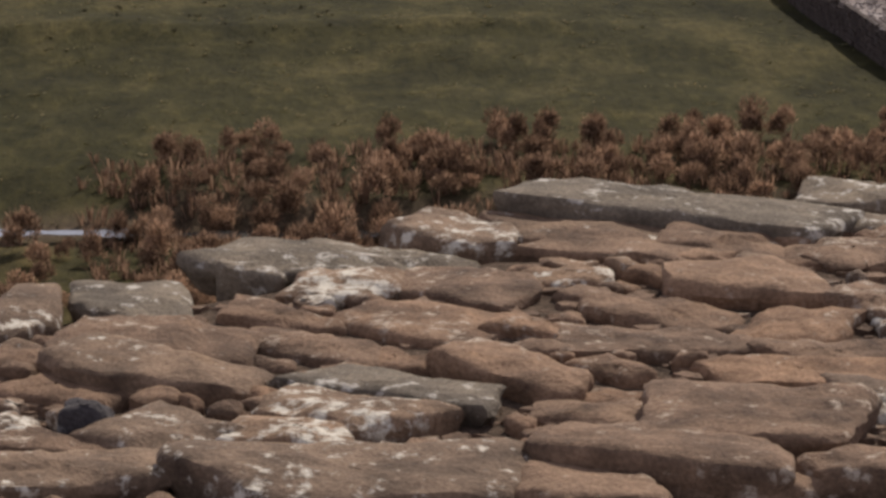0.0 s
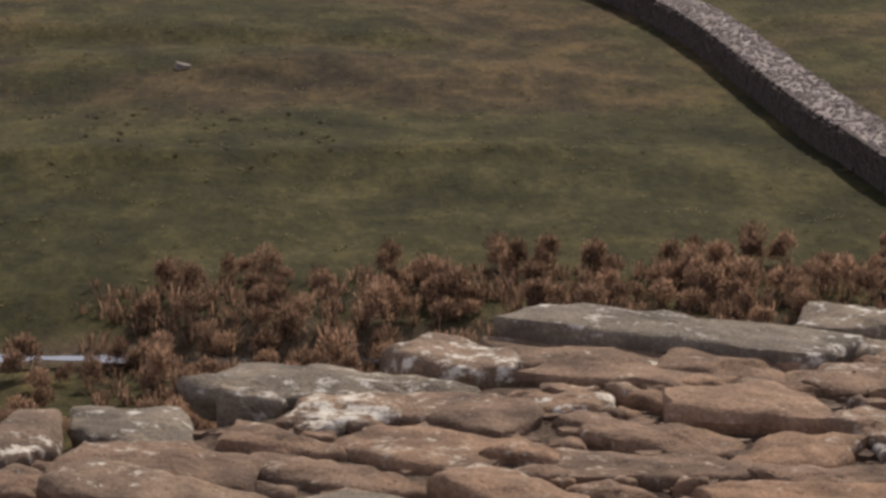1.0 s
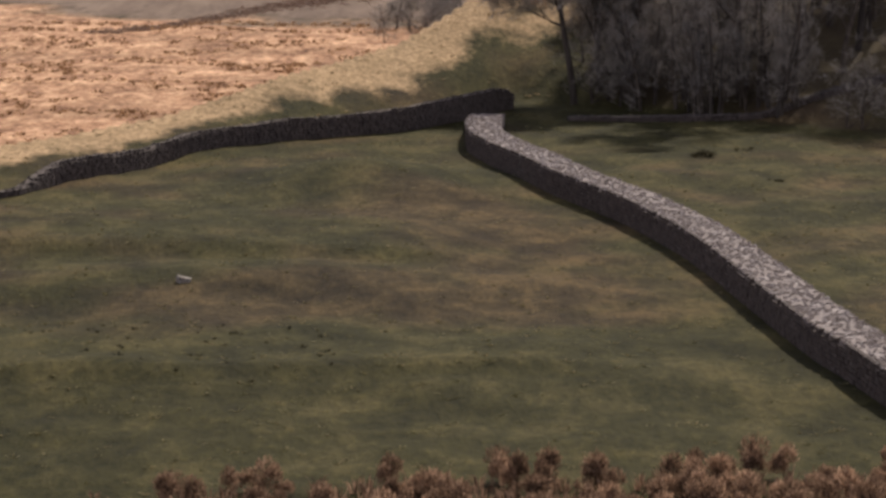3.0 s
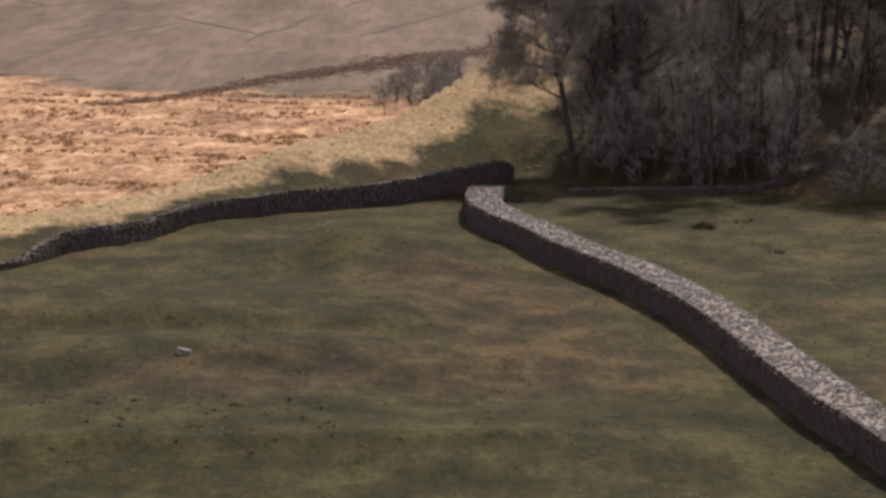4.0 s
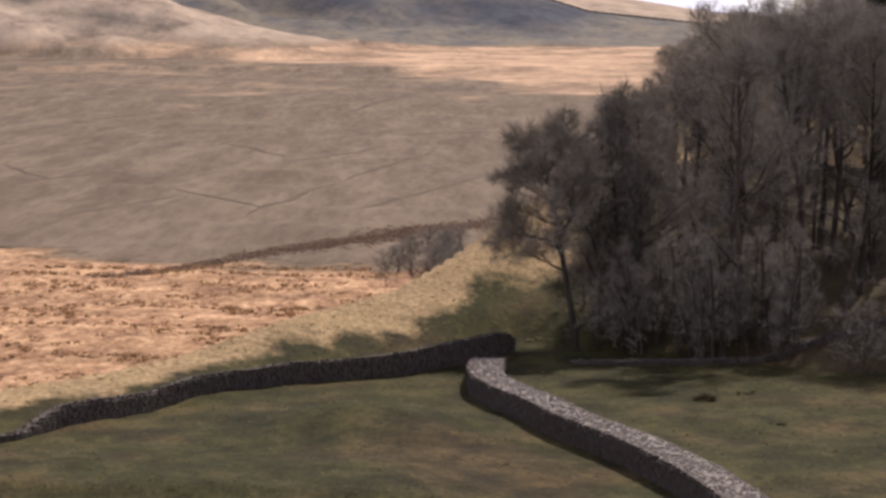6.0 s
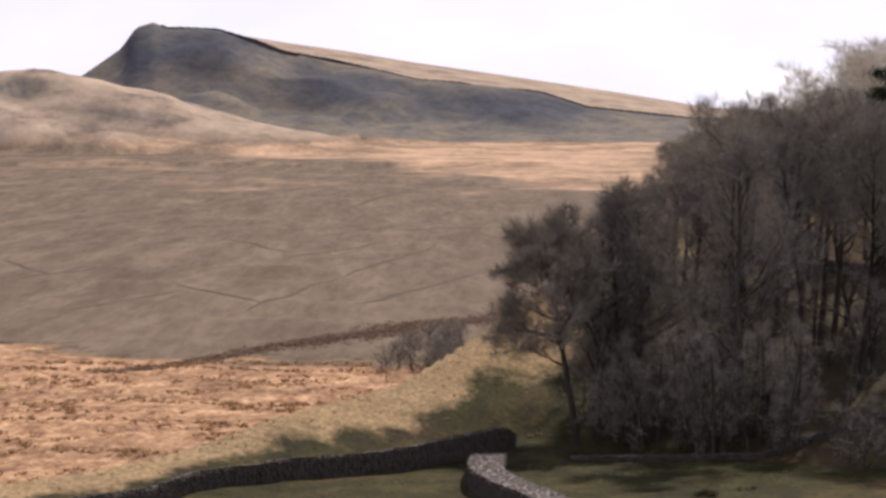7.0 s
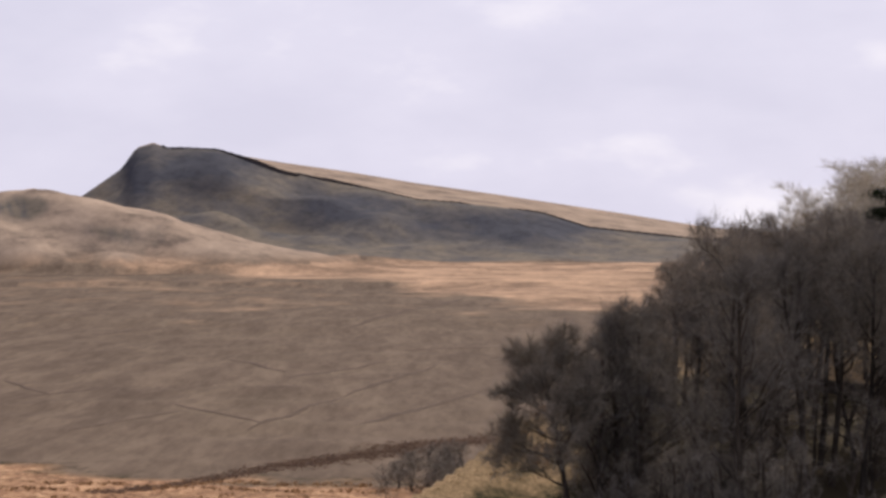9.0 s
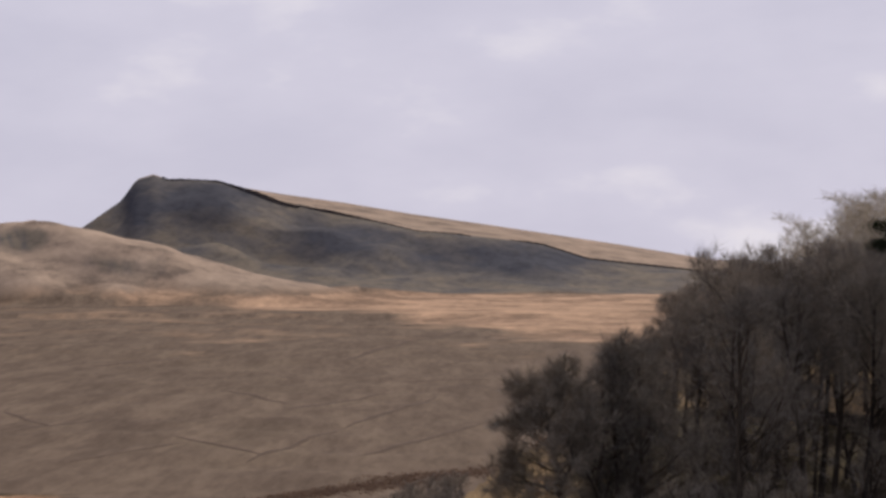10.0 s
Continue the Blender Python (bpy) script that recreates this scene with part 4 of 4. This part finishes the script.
def pine(x, y, h):
    """A dark pine: trunk, and needle tufts in uneven layers."""
    r = random.Random(61)
    top = holder("pine_tree", x, y, ground_z(x, y), "dark evergreen pine standing among the bare trees", "tree")
    v, f = [], []
    pts = [Vector((0.1 * math.sin(k), 0.1 * math.cos(k * 1.3), h * k / 8 - 0.3)) for k in range(9)]
    tube(v, f, pts, [0.28 * (1 - k / 9.5) for k in range(9)], 8)
    nv, nf = [], []
    for k in range(34):
        z = h * r.uniform(0.4, 1.0)
        a, l = r.uniform(0, 6.283), (1.15 - z / h) * 4.2 + 0.4
        tip = Vector((math.cos(a) * l, math.sin(a) * l, z + 0.2 * l))
        tube(v, f, [Vector((0, 0, z - 0.3)), tip * 0.5 + Vector((0, 0, z * 0.5)), tip], [0.07, 0.05, 0.02], 4)
        for _ in range(150):
            p = Vector((0, 0, z)).lerp(tip, r.uniform(0.35, 1.05)) + Vector((r.gauss(0, 0.4), r.gauss(0, 0.4), r.gauss(0, 0.25)))
            d = Vector((r.gauss(0, 1), r.gauss(0, 1), r.gauss(0.3, 1))).normalized() * 0.3
            w = d.orthogonal().normalized() * 0.05
            b = len(nv)
            nv += [tuple(p - w), tuple(p + w), tuple(p + d)]
            nf.append((b, b + 1, b + 2))
    for nm, vv, ff, m in (("trunk", v, f, M_BARK), ("crown", nv, nf, M_NEEDLE)):
        link_mesh(nm, vv, ff, m, top)


pine(0.1222 * 300, 300, 21.0)

# ---- marks on the moor and the far crag ----
def ribbon(name, pts, width, material, label, category, lift=0.25):
    """A low raised strip along the ground, with rounded section."""
    path = smooth_path(pts, max(4.0, width * 0.8))
    r = random.Random(int(pts[0][1]))
    verts, faces = [], []
    d = np.gradient(path, axis=0)
    d /= np.hypot(d[:, 0], d[:, 1])[:, None]
    for i, (x, y) in enumerate(path):
        end = min(1.0, 0.15 + 6 * min(i, len(path) - 1 - i) / len(path))
        w = width * r.uniform(0.5, 1.3) / 2 * end
        for o, up in ((-1, -0.4), (-0.5, lift), (0.5, lift), (1, -0.4)):
            px, py = x - d[i, 1] * o * w, y + d[i, 0] * o * w
            verts.append((px, py, ground_z(px, py) + (up * r.uniform(0.4, 1.2) * end if up > 0 else up)))
    for i in range(len(path) - 1):
        for k in range(3):
            a = i * 4 + k
            faces.append((a, a + 1, a + 5, a + 4))
    return tagged(link_mesh(name, verts, faces, material, smooth=True), label, category, kind="structure")


# drainage ditches and heather banks
HEATH = "dark heather-lined drainage ditch across the moor"
ribbon("moor_ditch", [(-99, 806), (-80, 732)], 2.5, M_DITCH, HEATH, "ditch", 0.16)
ribbon("moor_ditch", [(-87, 712), (-71, 778)], 2.4, M_DITCH, HEATH, "ditch", 0.16)
ribbon("moor_ditch", [(-57, 940), (-37, 848)], 2.9, M_DITCH, HEATH, "ditch", 0.16)
ribbon("moor_ditch", [(-34, 612), (-21, 734)], 2.2, M_DITCH, HEATH, "ditch", 0.16)
ribbon("moor_ditch", [(-21, 734), (-2, 896)], 2.6, M_DITCH, HEATH, "ditch", 0.16)
ribbon("moor_ditch", [(-53, 700), (-31, 626)], 2.1, M_DITCH, HEATH, "ditch", 0.16)
ribbon("moor_ditch", [(-16, 626), (9, 754)], 2.2, M_DITCH, HEATH, "ditch", 0.16)
ribbon("moor_ditch", [(-34, 1180), (9, 1680)], 4.6, M_DITCH, HEATH, "ditch", 0.16)
ribbon("moor_ditch", [(-36, 818), (-12, 930)], 2.8, M_DITCH, HEATH, "ditch", 0.16)
ribbon("moor_ditch", [(-64, 610), (-48, 680)], 2.1, M_DITCH, HEATH, "ditch", 0.16)
ribbon("moor_ditch", [(-113, 1144), (-87, 1228)], 3.8, M_DITCH, HEATH, "ditch", 0.16)
ribbon("moor_ditch", [(-13, 1000), (18, 1018)], 3.2, M_DITCH, HEATH, "ditch", 0.16)
ribbon("moor_ditch", [(-276, 2225), (-227, 2268), (-170, 2357)], 8, M_DITCH, HEATH, "ditch", 0.54)
M_HEATHER = leafy("heather_sprigs", ((0.0, (0.22, 0.142, 0.107)), (1.0, (0.40, 0.27, 0.20))))
heather = []
bank = np.array([(-46, 461), (-39, 473), (-25, 519), (-12, 550), (6, 584), (18, 605)], float)
r = random.Random(41)
for _ in range(2600):
    t = r.random() ** 0.7
    x = -46 + 64 * t
    y = float(np.interp(x, bank[:, 0], bank[:, 1])) + r.gauss(0, 2 + 9 * t)
    heather.append((x + r.gauss(0, 1), y, ground_z(x, y), r.uniform(0.6, 1.4)))
stuff("heather", heather, r, M_HEATHER, "dark heather bank along the edge of the bracken", "heather", 6, 0.22, 0.16, 1.3)


def stream():
    """The burn in its channel."""
    xs = np.linspace(-34, 34, 137)
    verts, faces = [], []
    for x in xs:
        y, w = float(stream_y(x)), 0.42 + 0.16 * math.sin(x * 1.7) + 0.1 * math.sin(x * 4.1)
        for o in (-w, w):
            verts.append((x, y + o, -24.86))
    faces = [(2 * i, 2 * i + 2, 2 * i + 3, 2 * i + 1) for i in range(len(xs) - 1)]
    tagged(link_mesh("water", verts, faces, M_WATER), "narrow burn reflecting the pale sky", "stream", kind="structure")


stream()


def crest_wall():
    """The wall that follows the edge of the far crag."""
    az = np.interp(np.linspace(0, 1, 260), [0, 1], [-0.079, 0.105])
    verts, faces = [], []
    for i, a in enumerate(az):
        y = 3304 + 2 * math.sin(i * 0.12)
        x = a * y
        g = max(ground_z(x, 3300), ground_z(x, 3309)) - 0.5
        h = 1.8 + 0.25 * math.sin(i * 1.9)
        for dy, z in ((-1, -3), (-0.8, h), (0.8, h), (1, -3)):
            verts.append((x, y + dy, g + z))
    n = len(az)
    for i in range(n - 1):
        for k in range(4):
            a, b = i * 4 + k, i * 4 + (k + 1) % 4
            faces.append((a, a + 4, b + 4, b))
    faces += [(0, 1, 2, 3), (4 * n - 1, 4 * n - 2, 4 * n - 3, 4 * n - 4)]
    tagged(link_mesh("crest_wall", verts, faces, M_DARK), "dark stone wall following the crest of the far crag", "stone wall")


crest_wall()
swept_wall("tumbled_wall", [(8.7, 254, 0.3), (16.3, 253.5, 0.45), (24.6, 255.8, 0.4), (32.1, 260.5, 0.5), (40, 264, 0.5)], 0.8, -1,
           "low tumbled stone wall along the edge of the wood", "stone wall", M_FIELDWALL, M_FIELDWALL, 0.19, 0, 0.35)
swept_wall("wood_wall", [(27, 326, 1.1), (34, 324, 1.2), (42, 322, 1.2), (52, 321, 1.2)], 0.6, -1,
           "dark drystone wall running behind the trees", "stone wall", M_FIELDWALL, M_FIELDWALL, 0.19, 0, 0.25)

r = random.Random(90)
for x, y, k in ((20.0, 214, 0.6), (16.6, 230, 1.1), (19.5, 234, 0.6)):
    v, f = blades([(x + r.gauss(0, 0.3), y + r.gauss(0, 0.3), ground_z(x, y), k) for _ in range(5)], r, 26, 0.42, 0.05, 0.7)
    tagged(link_mesh("rush_clump", v, f, M_RUSH), "dark clump of rushes standing in the pasture", "rushes", "rush clumps")

for k in range(48):
    y = r.uniform(446, 545)
    a = r.uniform(-0.021 + 0.00012 * (y - 446), 0.0045)
    q = r.uniform(0.55, 1.05)
    plant("shrub", bush_form[k % 2], a * y, y, (q * 1.3, q * 0.8), r.uniform(0, 360), "grey leafless willow scrub on the moor's edge", "shrub", "willow scrub")


def boulder(x, y, w):
    """A pale weathered stone lying in the grass."""
    me = slab_mesh("boulder", 77, w, w * 0.6, w * 0.55, M_PALE, 20)
    ob = new("boulder", me)
    ob.matrix_world = pose(x, y, ground_z(x, y) + w * 0.3, 6, 14, 20)
    tagged(ob, "pale lichen-covered boulder lying in the pasture", "stone")


boulder(-12.12, 167, 0.8)
